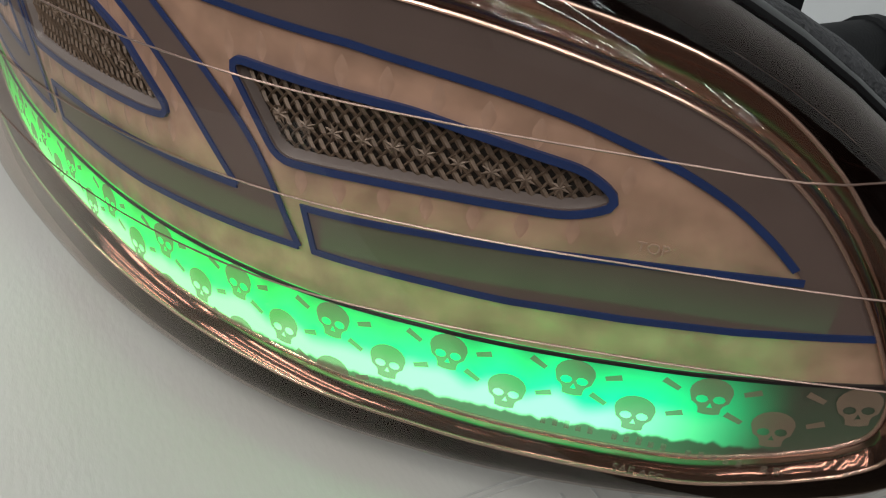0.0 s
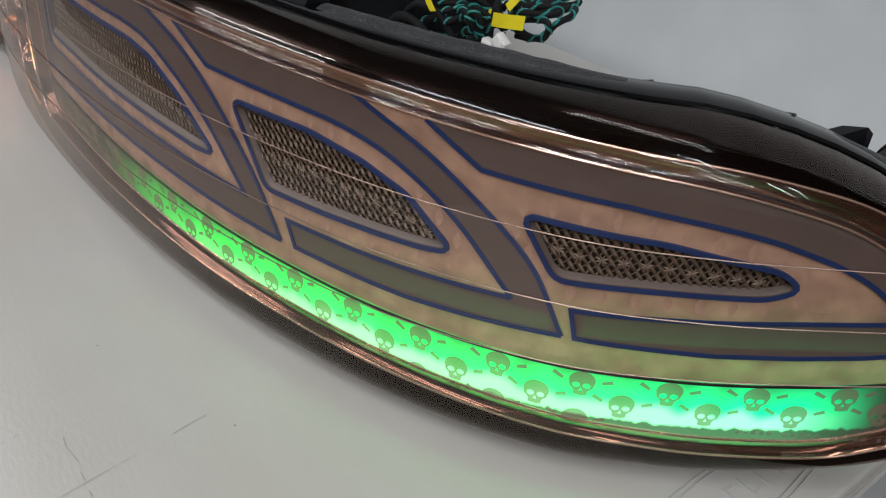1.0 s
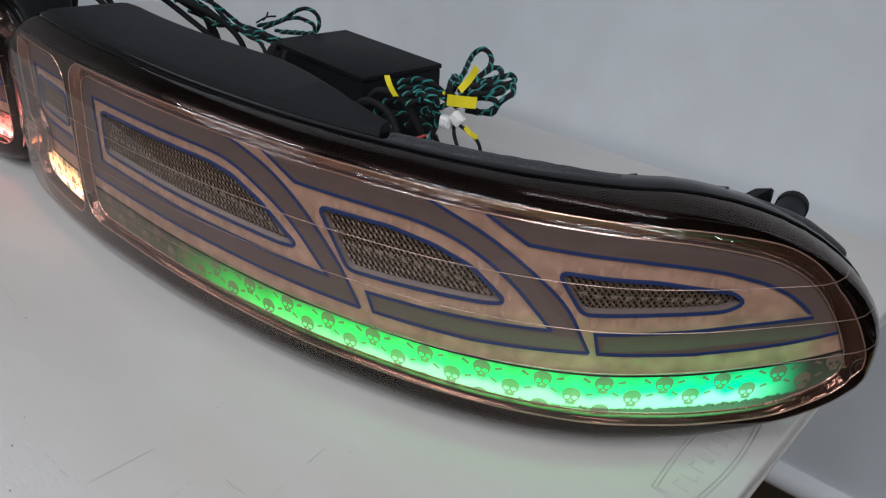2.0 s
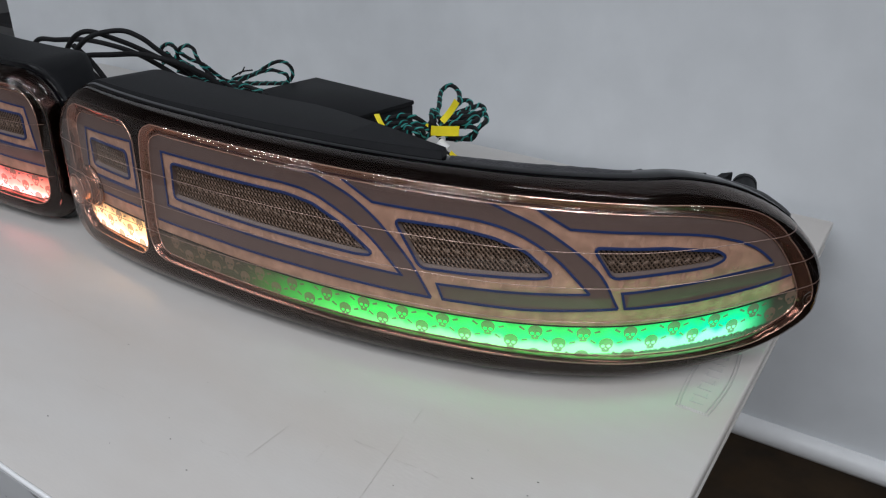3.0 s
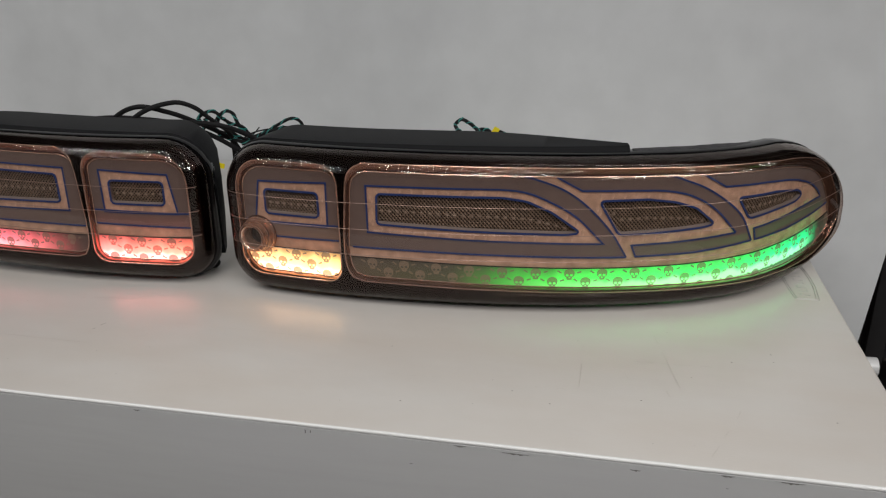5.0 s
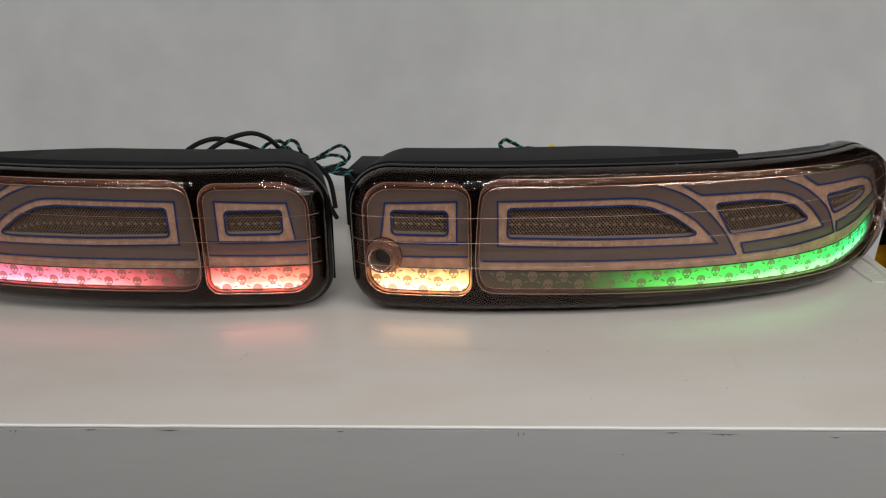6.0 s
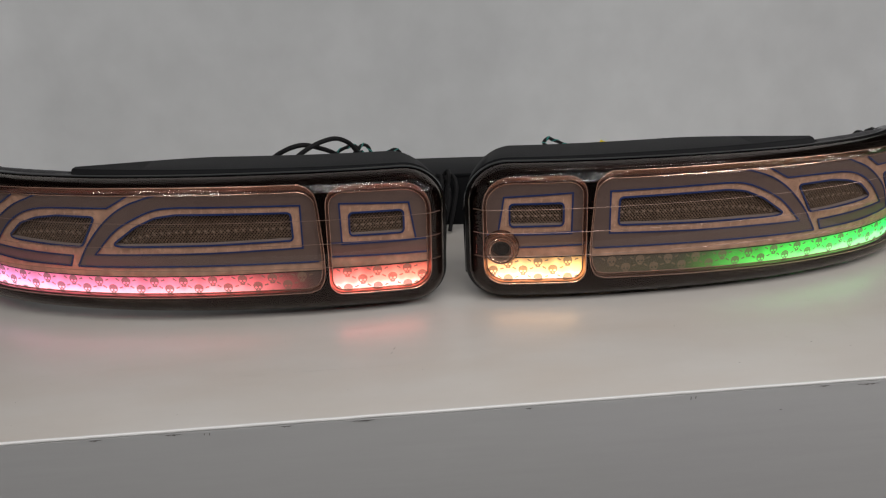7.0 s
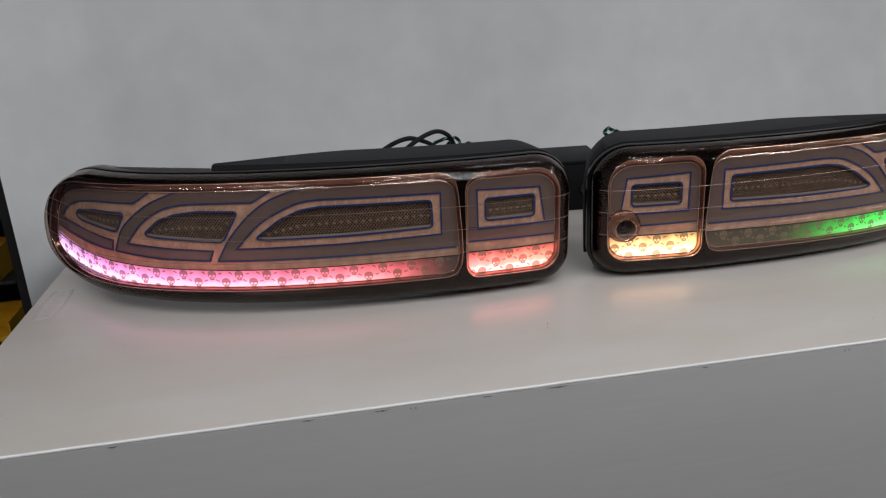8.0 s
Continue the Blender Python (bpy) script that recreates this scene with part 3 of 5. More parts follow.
def soft(points, r, n=4):
    """A closed loop with its corners rounded by up to r."""
    pts, out = [Vector(p) for p in points], []
    for a, p, b in zip(pts[-1:] + pts[:-1], pts, pts[1:] + pts[:1]):
        u, v = (a - p), (b - p)
        i, j = p + u.normalized() * min(r, u.length * 0.45), p + v.normalized() * min(r, v.length * 0.45)
        out += [i.lerp(p, k / n).lerp(p.lerp(j, k / n), k / n) for k in range(n + 1)]
    return out


WINDOW_1 = soft([(-0.0045, 0.1005), (-0.0035, 0.1350), (0.140, 0.1352), (0.166, 0.1312), (0.193, 0.1190), (0.2245, 0.0962), (0.210, 0.0945), (0.10, 0.0968)], 0.0045)
WINDOW_2 = soft([(0.2475, 0.1315), (0.300, 0.1318), (0.332, 0.1272), (0.357, 0.1185), (0.3800, 0.0992), (0.367, 0.0970), (0.304, 0.0937), (0.2700, 0.0930)], 0.005)
WINDOW_3 = soft([(0.4120, 0.1252), (0.470, 0.1232), (0.519, 0.1155), (0.5285, 0.1090), (0.517, 0.1040), (0.460, 0.1020), (0.4290, 0.1000)], 0.005)


def strip_line(s, lift):
    """A point of the light band, lift metres under its upper edge."""
    return Vector((s, band_top(s) - lift))


def grown(loop, by):
    """The loop moved outwards by that much."""
    area = sum(a.x * b.y - b.x * a.y for a, b in zip(loop, loop[1:] + loop[:1]))
    out = []
    for a, p, b in zip(loop[-1:] + loop[:-1], loop, loop[1:] + loop[:1]):
        t = (b.xy - a.xy).normalized()
        out.append(p.xy + Vector((t.y, -t.x)) * by * (1 if area > 0 else -1))
    return out


def flared(loop, by, top):
    """The loop moved outwards by that much, and by top where it faces up or lies at the lamp's outer end."""
    out = []
    for p, q in zip(loop, grown(loop, by)):
        way = (q - p.xy) / by
        lean = max(0.0, way.y, way.x * min(1.0, max(0.0, (p.x - 0.52) / 0.06)) * min(1.0, max(0.0, (way.y + 0.35) / 0.35)))
        wide = top * (0.8 + (0.2 + 0.25 * min(1.0, max(0.0, (p.x - 0.46) / 0.08))) * max(0.0, way.y))
        out.append(p.xy + (q - p.xy) * (1 + (wide / by - 1) * lean ** 2))
    return out


def inside(p, loop):
    hit = False
    for a, b in zip(loop, loop[1:] + loop[:1]):
        if (a.y > p.y) != (b.y > p.y) and p.x < a.x + (p.y - a.y) / (b.y - a.y) * (b.x - a.x):
            hit = not hit
    return hit


def mesh_bm(face, loop, pitch=0.0042):
    """Expanded metal: flattened strands in two slanting directions, woven a little, that end at the window's edge."""
    bm = bmesh.new()
    s0, s1 = min(p.x for p in loop), max(p.x for p in loop)
    z0, z1 = min(p.y for p in loop), max(p.y for p in loop)
    for way, slope in ((0, 1.15), (1, -1.15)):
        k = 0
        start = s0 - (z1 - z0) / 1.15
        while start + k * pitch < s1 + (z1 - z0) / 1.15:
            base = start + k * pitch
            run = []
            for m in range(0, 41):
                z = z0 + (z1 - z0) * m / 40
                p = Vector((base + (z - z0) / slope, z))
                if inside(p, loop):
                    run.append(p)
                else:
                    if len(run) > 2:
                        strand(bm, run, way, pitch)
                    run = []
            if len(run) > 2:
                strand(bm, run, way, pitch)
            k += 1
    return lay(bm, face)


def strand(bm, run, way, pitch):
    pts = run[::2] if len(run) > 6 else run
    if pts[-1] is not run[-1]:
        pts = pts + [run[-1]]
    w = 0.0011 if way else 0.00062
    rows = []
    for i, p in enumerate(pts):
        d = -0.0046 + 0.0004 * math.sin(2 * math.pi * p.y / pitch / 1.15 + way * math.pi) + 0.0005 * way
        rows.append((bm.verts.new((p.x - w, p.y, d)), bm.verts.new((p.x, p.y, d + 0.0005)), bm.verts.new((p.x + w, p.y, d))))
    for a, b in zip(rows, rows[1:]):
        bm.faces.new((a[0], a[1], b[1], b[0]))
        bm.faces.new((a[1], a[2], b[2], b[1]))


def skull_mesh():
    """A flat printed skull with hollow eyes and nose, teeth and the two upper ends of its crossed bones, 13 mm wide."""
    bm = bmesh.new()
    head = [(6.6 * math.cos(radians(a)), 2.4 + 5.6 * math.sin(radians(a))) for a in range(-20, 201, 20)]
    jaw = [(-5.7, -1.6), (-4.1, -3.0), (-3.5, -4.2), (-3.3, -6.4), (-1.2, -6.9), (1.2, -6.9), (3.3, -6.4), (3.5, -4.2), (4.1, -3.0), (5.7, -1.6)]
    holes = [[(x + 1.95 * math.cos(radians(a)), -0.6 + 1.6 * math.sin(radians(a))) for a in range(0, 360, 45)] for x in (-2.6, 2.6)]
    holes.append([(0, -2.0), (-0.9, -4.0), (0.9, -4.0)])
    for loop in (head + jaw, *holes):
        vs = [bm.verts.new((x / 1080, y / 1080, 0)) for x, y in loop]
        for a, b in zip(vs, vs[1:] + vs[:1]):
            bm.edges.new((a, b))
    bmesh.ops.triangle_fill(bm, use_beauty=True, use_dissolve=False, edges=bm.edges[:], normal=(0, 0, 1))
    for sx, low, high in ((1, 2.4, 4.0), (-1, 2.2, 5.2)):
        a, b = Vector((sx * 8.9, low)), Vector((sx * 13.6, high))
        across = Vector((-(b - a).y, (b - a).x)).normalized() * 0.85
        quad = [a + across, b + across * 1.25, b - across * 1.25, a - across]
        bm.faces.new([bm.verts.new((q.x / 1000, q.y / 1000, 0)) for q in quad])
    bmesh.ops.recalc_face_normals(bm, faces=bm.faces)
    mesh = bpy.data.meshes.new("skull_print")
    bm.to_mesh(mesh)
    bm.free()
    mesh.materials.append(BONE)
    return mesh


SKULL = skull_mesh()


def rosette_mesh():
    """A small pressed star of eight petals, 6 mm across, in the grille."""
    bm = bmesh.new()
    middle = bm.verts.new((0, 0, 0.0007))
    ring = [bm.verts.new((r * math.cos(a), r * math.sin(a), 0)) for a, r in ((2 * math.pi * k / 16, 0.0034 if k % 2 else 0.0014) for k in range(16))]
    for a, b in zip(ring, ring[1:] + ring[:1]):
        bm.faces.new((middle, a, b))
    mesh = bpy.data.meshes.new("rosette")
    bm.to_mesh(mesh)
    bm.free()
    mesh.materials.append(STAR)
    return mesh


ROSETTE = rosette_mesh()


def prism_mesh():
    """A low moulded ridge in the diffuser, pointed at both ends, 11 mm tall."""
    bm = bmesh.new()
    rows = []
    for k in range(11):
        t = -1 + 2 * k / 10
        full = 1 - abs(t) ** 1.6
        rows.append([bm.verts.new((0.0026 * full * u, 0.0056 * t, full * h - 0.0001)) for u, h in ((-1, 0), (-0.5, 0.0004), (0, 0.0006), (0.5, 0.0004), (1, 0))])
    for a, b in zip(rows, rows[1:]):
        for i in range(4):
            bm.faces.new((a[i], a[i + 1], b[i + 1], b[i]))
    bmesh.ops.remove_doubles(bm, verts=bm.verts, dist=1e-7)
    mesh = bpy.data.meshes.new("prism")
    bm.to_mesh(mesh)
    mesh.polygons.foreach_set("use_smooth", [True] * len(mesh.polygons))
    bm.free()
    mesh.materials.append(FACET)
    return mesh


PRISM = prism_mesh()


def band(s0, s1, low, high, n=40):
    """The outline of a stretch of the light band."""
    ss = [s0 + (s1 - s0) * k / n for k in range(n + 1)]
    return [low(s) for s in ss] + [high(s) for s in reversed(ss)]


def lettering(body, size):
    """Flat letters as a mesh."""
    text = bpy.data.curves.new("lettering", "FONT")
    text.body, text.size, text.extrude = body, size, 0.0001
    holder = new("lettering_source", text)
    mesh = bpy.data.meshes.new_from_object(holder.evaluated_get(bpy.context.evaluated_depsgraph_get()))
    bpy.data.objects.remove(holder)
    return mesh


def make_lamp(hand, label, hues, span, leak):
    face = Face(hand)
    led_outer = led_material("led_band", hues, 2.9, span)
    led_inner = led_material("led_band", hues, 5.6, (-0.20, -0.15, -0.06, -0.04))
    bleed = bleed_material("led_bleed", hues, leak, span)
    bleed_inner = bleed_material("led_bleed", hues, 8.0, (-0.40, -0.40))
    x = LAMP_X if hand > 0 else 2 * MIRROR_X - LAMP_X
    lamp = empty("tail_lamp", x, LAMP_Y, 0.0)
    if hand < 0:
        lamp.matrix_basis = pose(x - 0.0098, LAMP_Y + 0.0067, 0.0035, 0, 1.25, -0.76)
    tagged(lamp, label, "tail lamp", "pair of tail lamps")

    # black housing: body, front flange, matt cover, sealant bead
    part("housing", loops_bm(face, [(0.16, -0.0145), (0.030, -0.0125), (0.012, -0.0128), (0.0, -0.0155), (0.0, -0.028), (0.03, -0.034), (0.16, -0.050), (0.42, -0.078), (0.6, -0.085)], True, HOUSE), BLACK_GLOSS, lamp, "gloss black plastic housing")
    cover = bmesh.new()
    rows = []
    for k in range(57):
        s = -0.2095 + (0.281 + 0.2095) * k / 56
        e = min(1.0, max(0.0, (s + 0.2095) / 0.062))
        top = 0.1885 - 0.058 * (1 - math.sqrt(max(0.0, 1 - (1 - e) ** 2)))
        back = 0.101 * min(1.0, 0.45 + 0.55 * math.sqrt(e)) - 0.068 * max(0.0, (s - 0.10) / 0.18) ** 1.5
        prof = [(-0.0150, top - 0.010), (-0.0205, top - 0.001), (-0.0225, top + 0.0005), (-back * 0.9, top + 0.0015), (-back, top - 0.0025), (-back, top - 0.05), (-back * 0.8, 0.035), (-0.025, 0.03)]
        rows.append([cover.verts.new((s, z, d)) for d, z in prof])
    for a, b in zip(rows, rows[1:]):
        for i in range(len(a)):
            j = (i + 1) % len(a)
            cover.faces.new((a[i], a[j], b[j], b[i]))
    cover.faces.new(rows[0])
    cover.faces.new(rows[-1])
    part("cover", lay(cover, face), BLACK_MATT, lamp, "matt black rear cover", 30)
    def crest(s):
        return 0.1845 - droop(s) - 0.0035 - 1.7 * max(0.0, s - 0.48) ** 2

    bead = []
    for k in range(60):
        s = 0.287 + (0.603 - 0.287) * k / 59
        wob = noise.noise((s * 26, 1.0 * hand, 0))
        bead.append(face(s, crest(s) - 0.0022 - 2.2 * max(0.0, s - 0.565) ** 2 + 0.0008 * wob, -0.0245 + 0.001 * wob))
    part("sealant", tube_bm(bead, 0.0092, 14, flat=0.70, taper=lambda t: 0.92 + 0.12 * abs(noise.noise((t * 17, 5.0, hand)))), SEALANT, lamp, "textured black sealant bead", 60)
    rng = random.Random(7)
    for k in range(6):
        s = (0.455 if k < 2 else 0.482) + 0.007 * k * (k > 1) + rng.uniform(-0.004, 0.004)
        lump = bmesh.new()
        bmesh.ops.create_icosphere(lump, subdivisions=2, radius=1.0)
        long, tall = rng.uniform(0.003, 0.006), rng.uniform(0.0012, 0.0024)
        for v in lump.verts:
            rough = 1 + 0.35 * noise.noise(v.co * 1.7 + Vector((k * 3.0, 0, 0)))
            v.co = face(s + v.co.x * long * rough, crest(s) + 0.0018 + v.co.y * tall * rough, -0.031 + v.co.z * 0.003 * rough)
        part("sealant_lump", lump, BLACK_GLOSS, lamp, "glossy lump of sealant", 60)
    hump = bmesh.new()
    rows = []
    for k in range(40):
        s = 0.278 + (0.585 - 0.278) * k / 39
        t = k / 39
        top = crest(s) - 0.006 - 0.030 * max(0.0, (s - 0.52) / 0.085) ** 2
        swell = 0.0056 * math.exp(-((s - 0.402) / 0.030) ** 4) + 0.0072 * math.exp(-((s - 0.494) / 0.030) ** 4) + 0.0008 * noise.noise((s * 60, 3.0, hand))
        back = 0.030 + 0.020 * math.sin(math.pi * min(1.0, t * 1.05)) ** 0.7
        prof = [(-0.014, top - 0.008), (-0.024, top), (-0.029, top + swell * 0.75), (-0.035, top + swell), (-0.041, top + swell * 0.6 - 0.003), (-back - 0.012, top - 0.03), (-back - 0.014, 0.05), (-0.03, 0.03)]
        rows.append([hump.verts.new((s, z, d)) for d, z in prof])
    for a, b in zip(rows, rows[1:]):
        for i in range(len(a)):
            j = (i + 1) % len(a)
            hump.faces.new((a[i], a[j], b[j], b[i]))
    hump.faces.new(rows[0])
    hump.faces.new(rows[-1])
    part("rear_body", lay(hump, face), BLACK_MATT, lamp, "textured black rear body")
    stub0, stub1 = face(0.562, 0.1415, -0.032), face(0.600, 0.1385, -0.074)
    part("mounting_stub", tube_bm([stub0, stub0.lerp(stub1, 0.86), stub0.lerp(stub1, 0.87), stub1], 0.0098, 18, taper=lambda t: 1.0 if t < 0.5 else 1.12), BLACK_MATT, lamp)
    part("stub_stud", tube_bm([stub1, stub1 + (stub1 - stub0).normalized() * 0.006], 0.0022, 8), BRIGHT, lamp)
    web = bmesh.new()
    sides = [[web.verts.new((s + ds, z, d)) for s, z, d in ((0.530, 0.146, -0.034), (0.532, 0.1625, -0.040), (0.550, 0.1625, -0.052), (0.560, 0.1560, -0.062), (0.560, 0.136, -0.062))] for ds in (0.0, 0.012)]
    web.faces.new(sides[0])
    web.faces.new(sides[1])
    for i in range(5):
        web.faces.new((sides[0][i], sides[0][(i + 1) % 5], sides[1][(i + 1) % 5], sides[1][i]))
    part("gusset", lay(web, face), BLACK_MATT, lamp, "", 20)

    pad = bmesh.new()
    bmesh.ops.create_icosphere(pad, subdivisions=2, radius=1.0)
    for v in pad.verts:
        rough = 1 + 0.3 * noise.noise(v.co * 2.1)
        v.co = face(-0.178 + v.co.x * 0.016 * rough, 0.007 + v.co.y * 0.007, -0.046 + v.co.z * 0.012 * rough)
    part("foam_pad", pad, CLOTH, lamp, "crumpled black foam pad")

    # printed panel behind the lens
    part("panel", sheet_bm(face, rounded(-0.1845, 0.621, 0.0245, 0.1680, ((0.028, 0.026), (0.10, 0.04), (0.10, 0.08), (0.036, 0.032)), 8, droop), [WINDOW_A, WINDOW_1, WINDOW_2, WINDOW_3], -0.003, -0.0012), TAN, lamp, "tan light diffuser panel")
    # added glowing sheets behind the panel imitate the bands' light bleeding up
    part("bleed_sheet", sheet_bm(face, band(0.16, 0.585, lambda s: Vector((s, 0.058)), lambda s: Vector((s, 0.112)), 20), (), -0.0130, -0.0122), bleed, lamp, "glowing sheet added for light leaking upwards")
    part("bleed_sheet", sheet_bm(face, band(-0.172, -0.062, lambda s: Vector((s, 0.0615)), lambda s: Vector((s, 0.092)), 8), (), -0.0130, -0.0122), bleed_inner, lamp, "glowing sheet added for light leaking upwards")
    # more added glow, right behind the grey bars, for the same bleed
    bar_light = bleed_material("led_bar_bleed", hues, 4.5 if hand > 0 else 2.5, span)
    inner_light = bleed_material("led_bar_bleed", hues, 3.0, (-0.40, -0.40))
    for s0, s1, low0, low1, high0, high1, mat in ((0.13, 0.268, 0.0690, 0.0672, 0.0830, 0.0805, bar_light), (0.292, 0.430, 0.0672, 0.0725, 0.0782, 0.0810, bar_light),
                                                  (0.4440, 0.590, 0.0730, 0.0815, 0.0840, 0.0945, bar_light), (-0.178, -0.054, 0.0752, 0.0768, 0.0902, 0.0915, inner_light)):
        edge = lambda z0, z1: (lambda s: Vector((s, z0 + (z1 - z0) * (s - s0) / (s1 - s0))))
        part("bleed_sheet", sheet_bm(face, band(s0, s1, edge(low0, low1), edge(high0, high1), 16), (), -0.0009, -0.0009), mat, lamp, "glowing sheet added for light leaking upwards", 0)
    sweeps = [
        ([Vector((-0.045, 0.0701)), Vector((0.10, 0.0682)), Vector((0.2795, 0.0652))] + ARC_1[::-1][1:-1] + [Vector((0.160, 0.168)), Vector((-0.045, 0.168))], [ISLE_1]),
        (SWEEP_2_TOP + SWEEP_2_LOW + ARC_2[1:] + [Vector((0.318, 0.1670)), Vector((0.192, 0.1680))], []),
        (SWEEP_3_TOP + SWEEP_3_LOW + [Vector((0.622, 0.080)), Vector((0.612, 0.108)), Vector((0.585, 0.133)), Vector((0.535, 0.153)), Vector((0.46, 0.163)), Vector((0.358, 0.1660))], []),
        ([Vector((-0.1840, 0.0920)), Vector((-0.0480, 0.0935))] + [p for p in grown(OPEN_A, 0.0030) if p.y > 0.10], [ISLE_A]),
        ([Vector(p) for p in ((-0.1838, 0.0735), (-0.0485, 0.0755), (-0.0485, 0.0925), (-0.1838, 0.0910))], []),
    ]
    for outline, holes in sweeps:
        part("sweep", sheet_bm(face, outline, holes, -0.0004, -0.0004), GREY, lamp, "grey printed sweep")
    lines = [(ISLE_1, True), (ARC_1, False), ([Vector((-0.036, 0.0701)), Vector((0.10, 0.0682)), Vector((0.2795, 0.0652))], False),
             (SWEEP_2_TOP, False), ([SWEEP_2_TOP[-1]] + SWEEP_2_LOW, False), (ARC_2, False),
             (SWEEP_3_TOP, False), (SWEEP_3_LOW, False), (ISLE_A, True),
             ([Vector((-0.176, 0.0735)), Vector((-0.053, 0.0755))], False), ([Vector((-0.177, 0.0918)), Vector((-0.053, 0.0935))], False)]
    for pts, closed in lines:
        part("outline", ribbon_bm(face, pts, 0.0021, -0.0004, 0.0002, closed), BLUE, lamp, "dark blue outline")
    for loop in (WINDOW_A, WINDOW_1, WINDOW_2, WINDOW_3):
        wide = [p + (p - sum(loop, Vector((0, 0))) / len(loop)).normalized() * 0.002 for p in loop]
        # sheet behind the grille, coloured as the shade in the window
        window = part("grille_window", sheet_bm(face, wide, (), -0.0068, -0.0060), MESH_BACK, lamp, "near-black sheet for the shade behind the grille")
        part("grille", mesh_bm(face, loop), MESH, window, "bronze expanded metal grille", 0)
        walk_on, last = 0.0, None
        for p in resample(grown(loop, 0.0066), 0.002, True):
            walk_on += (p - last).length if last else 0.0
            last = p
            if walk_on > 0.0128 or walk_on == 0.0:
                walk_on = 0.0
                star = new("prism", PRISM)
                star.parent = lamp
                star.matrix_local = face.turn(p.x, p.y, -0.0013)
        low, high = min(p.x for p in loop), max(p.x for p in loop)
        for k in range(int((high - low) / 0.0095) + 1):
            at = low + 0.004 + 0.0095 * k
            tall = [0.085 + 0.0005 * j for j in range(110) if inside(Vector((at, 0.085 + 0.0005 * j)), loop)]
            if len(tall) > 22:
                star = new("rosette", ROSETTE)
                star.parent = window
                star.matrix_local = face.turn(at, tall[0] + (tall[-1] - tall[0]) * 0.42, -0.0037)
        sill = bmesh.new()
        fine = resample(loop, 0.003, True)
        ways = [(q - p) / 0.001 for p, q in zip(fine, grown(fine, 0.001))]
        rows = [[sill.verts.new((*(p - w * (inset * max(0.12, -w.y))), d)) for p, w in zip(fine, ways)] for inset, d in ((0.0, -0.0006), (0.0010, -0.0018), (0.0021, -0.0042))]
        for a, b in zip(rows, rows[1:]):
            for i in range(len(fine)):
                sill.faces.new((a[i], a[(i + 1) % len(fine)], b[(i + 1) % len(fine)], b[i]))
        part("sill", lay(sill, face), SILL, window, "pale grey sloping sill", 60)
        part("recess", ribbon_bm(face, loop, 0.0006, -0.0060, -0.0004, True), GREY, window)
        part("frame", ribbon_bm(face, grown(loop, 0.0011), 0.0023, -0.0012, 0.0002, True), BLUE, window, "dark blue frame")

    # light bands with printed skulls
    bands = [("light_band", band(-0.045, 0.622, lambda s: strip_line(s, 0.0330), lambda s: strip_line(s, 0.0)), led_outer, lambda s: band_top(s) - 0.0543),
             ("light_band", band(-0.1835, -0.0485, lambda s: Vector((s, 0.026)), lambda s: Vector((s, 0.0600)), 8), led_inner, None)]
    for name, outline, mat, level in bands:
        part(name, sheet_bm(face, outline, (), -0.0012, -0.0002, 0.006, level=level), mat, lamp, "lit LED light guide")
    part("border", ribbon_bm(face, [strip_line(-0.04 + 0.655 * k / 60, 0.0) for k in range(61)], 0.0011, -0.0002, 0.0006), LINE, lamp)
    part("border", ribbon_bm(face, [(-0.186, 0.0602), (-0.05, 0.0602)], 0.0016, -0.0002, 0.0006), LINE, lamp)
    for row, (shift, down) in enumerate(((0.0, 0.0078), (0.5, 0.0180), (0.0, 0.0298))):
        for k in range(17):
            s = float(np.interp(k + shift, (0, 6, 8, 11, 16), (-0.013, 0.216, 0.2904, 0.410, 0.606)))
            if (row == 2 and not 0 < k < 13) or k + shift > 16:
                continue
            ob = new("skull_print", SKULL)
            ob.parent = lamp
            at = strip_line(s, down)
            ob.matrix_local = face.turn(at.x, at.y, 0.0006) @ pose(0, 0, 0, 0, 0, hand * 12 * max(0.0, (s - 0.52) / 0.08))
    for s, z in ((-0.1490, 0.0520), (-0.1100, 0.0525), (-0.0710, 0.0530), (-0.1685, 0.0420), (-0.1295, 0.0420), (-0.0905, 0.0420), (-0.1490, 0.0300), (-0.1100, 0.0300), (-0.0710, 0.0300)):
        ob = new("skull_print", SKULL)
        ob.parent = lamp
        ob.matrix_local = face.turn(s, z, 0.0006)

    if hand > 0:
        at = face.turn(-0.1575, 0.0755, 0.0)

        def turned(profile, sides=36):
            bm = bmesh.new()
            rings = [[bm.verts.new(at @ Vector((r * math.cos(a) + shift, r * math.sin(a), d))) for a in (2 * math.pi * k / sides for k in range(sides))] for r, d, shift in profile]
            for a, b in zip(rings, rings[1:]):
                for k in range(sides):
                    bm.faces.new((a[k], a[(k + 1) % sides], b[(k + 1) % sides], b[k]))
            return bm, rings

        bm, rings = turned([(0.0216, 0.0004, 0), (0.0208, 0.0060, 0), (0.0190, 0.0130, 0), (0.0176, 0.0176, 0), (0.0166, 0.0190, 0), (0.0150, 0.0192, 0)])
        sleeve = part("key_hole", bm, SLEEVE, lamp, "smoked clear key hole sleeve", 60)
        sleeve.visible_shadow = False
        bm, rings = turned([(0.0150, 0.0192, 0), (0.0138, 0.0182, 0), (0.0130, 0.0120, 0), (0.0121, 0.0026, 0)])
        part("bore", bm, AMBER, sleeve, "polished copper-tinted bore", 60)
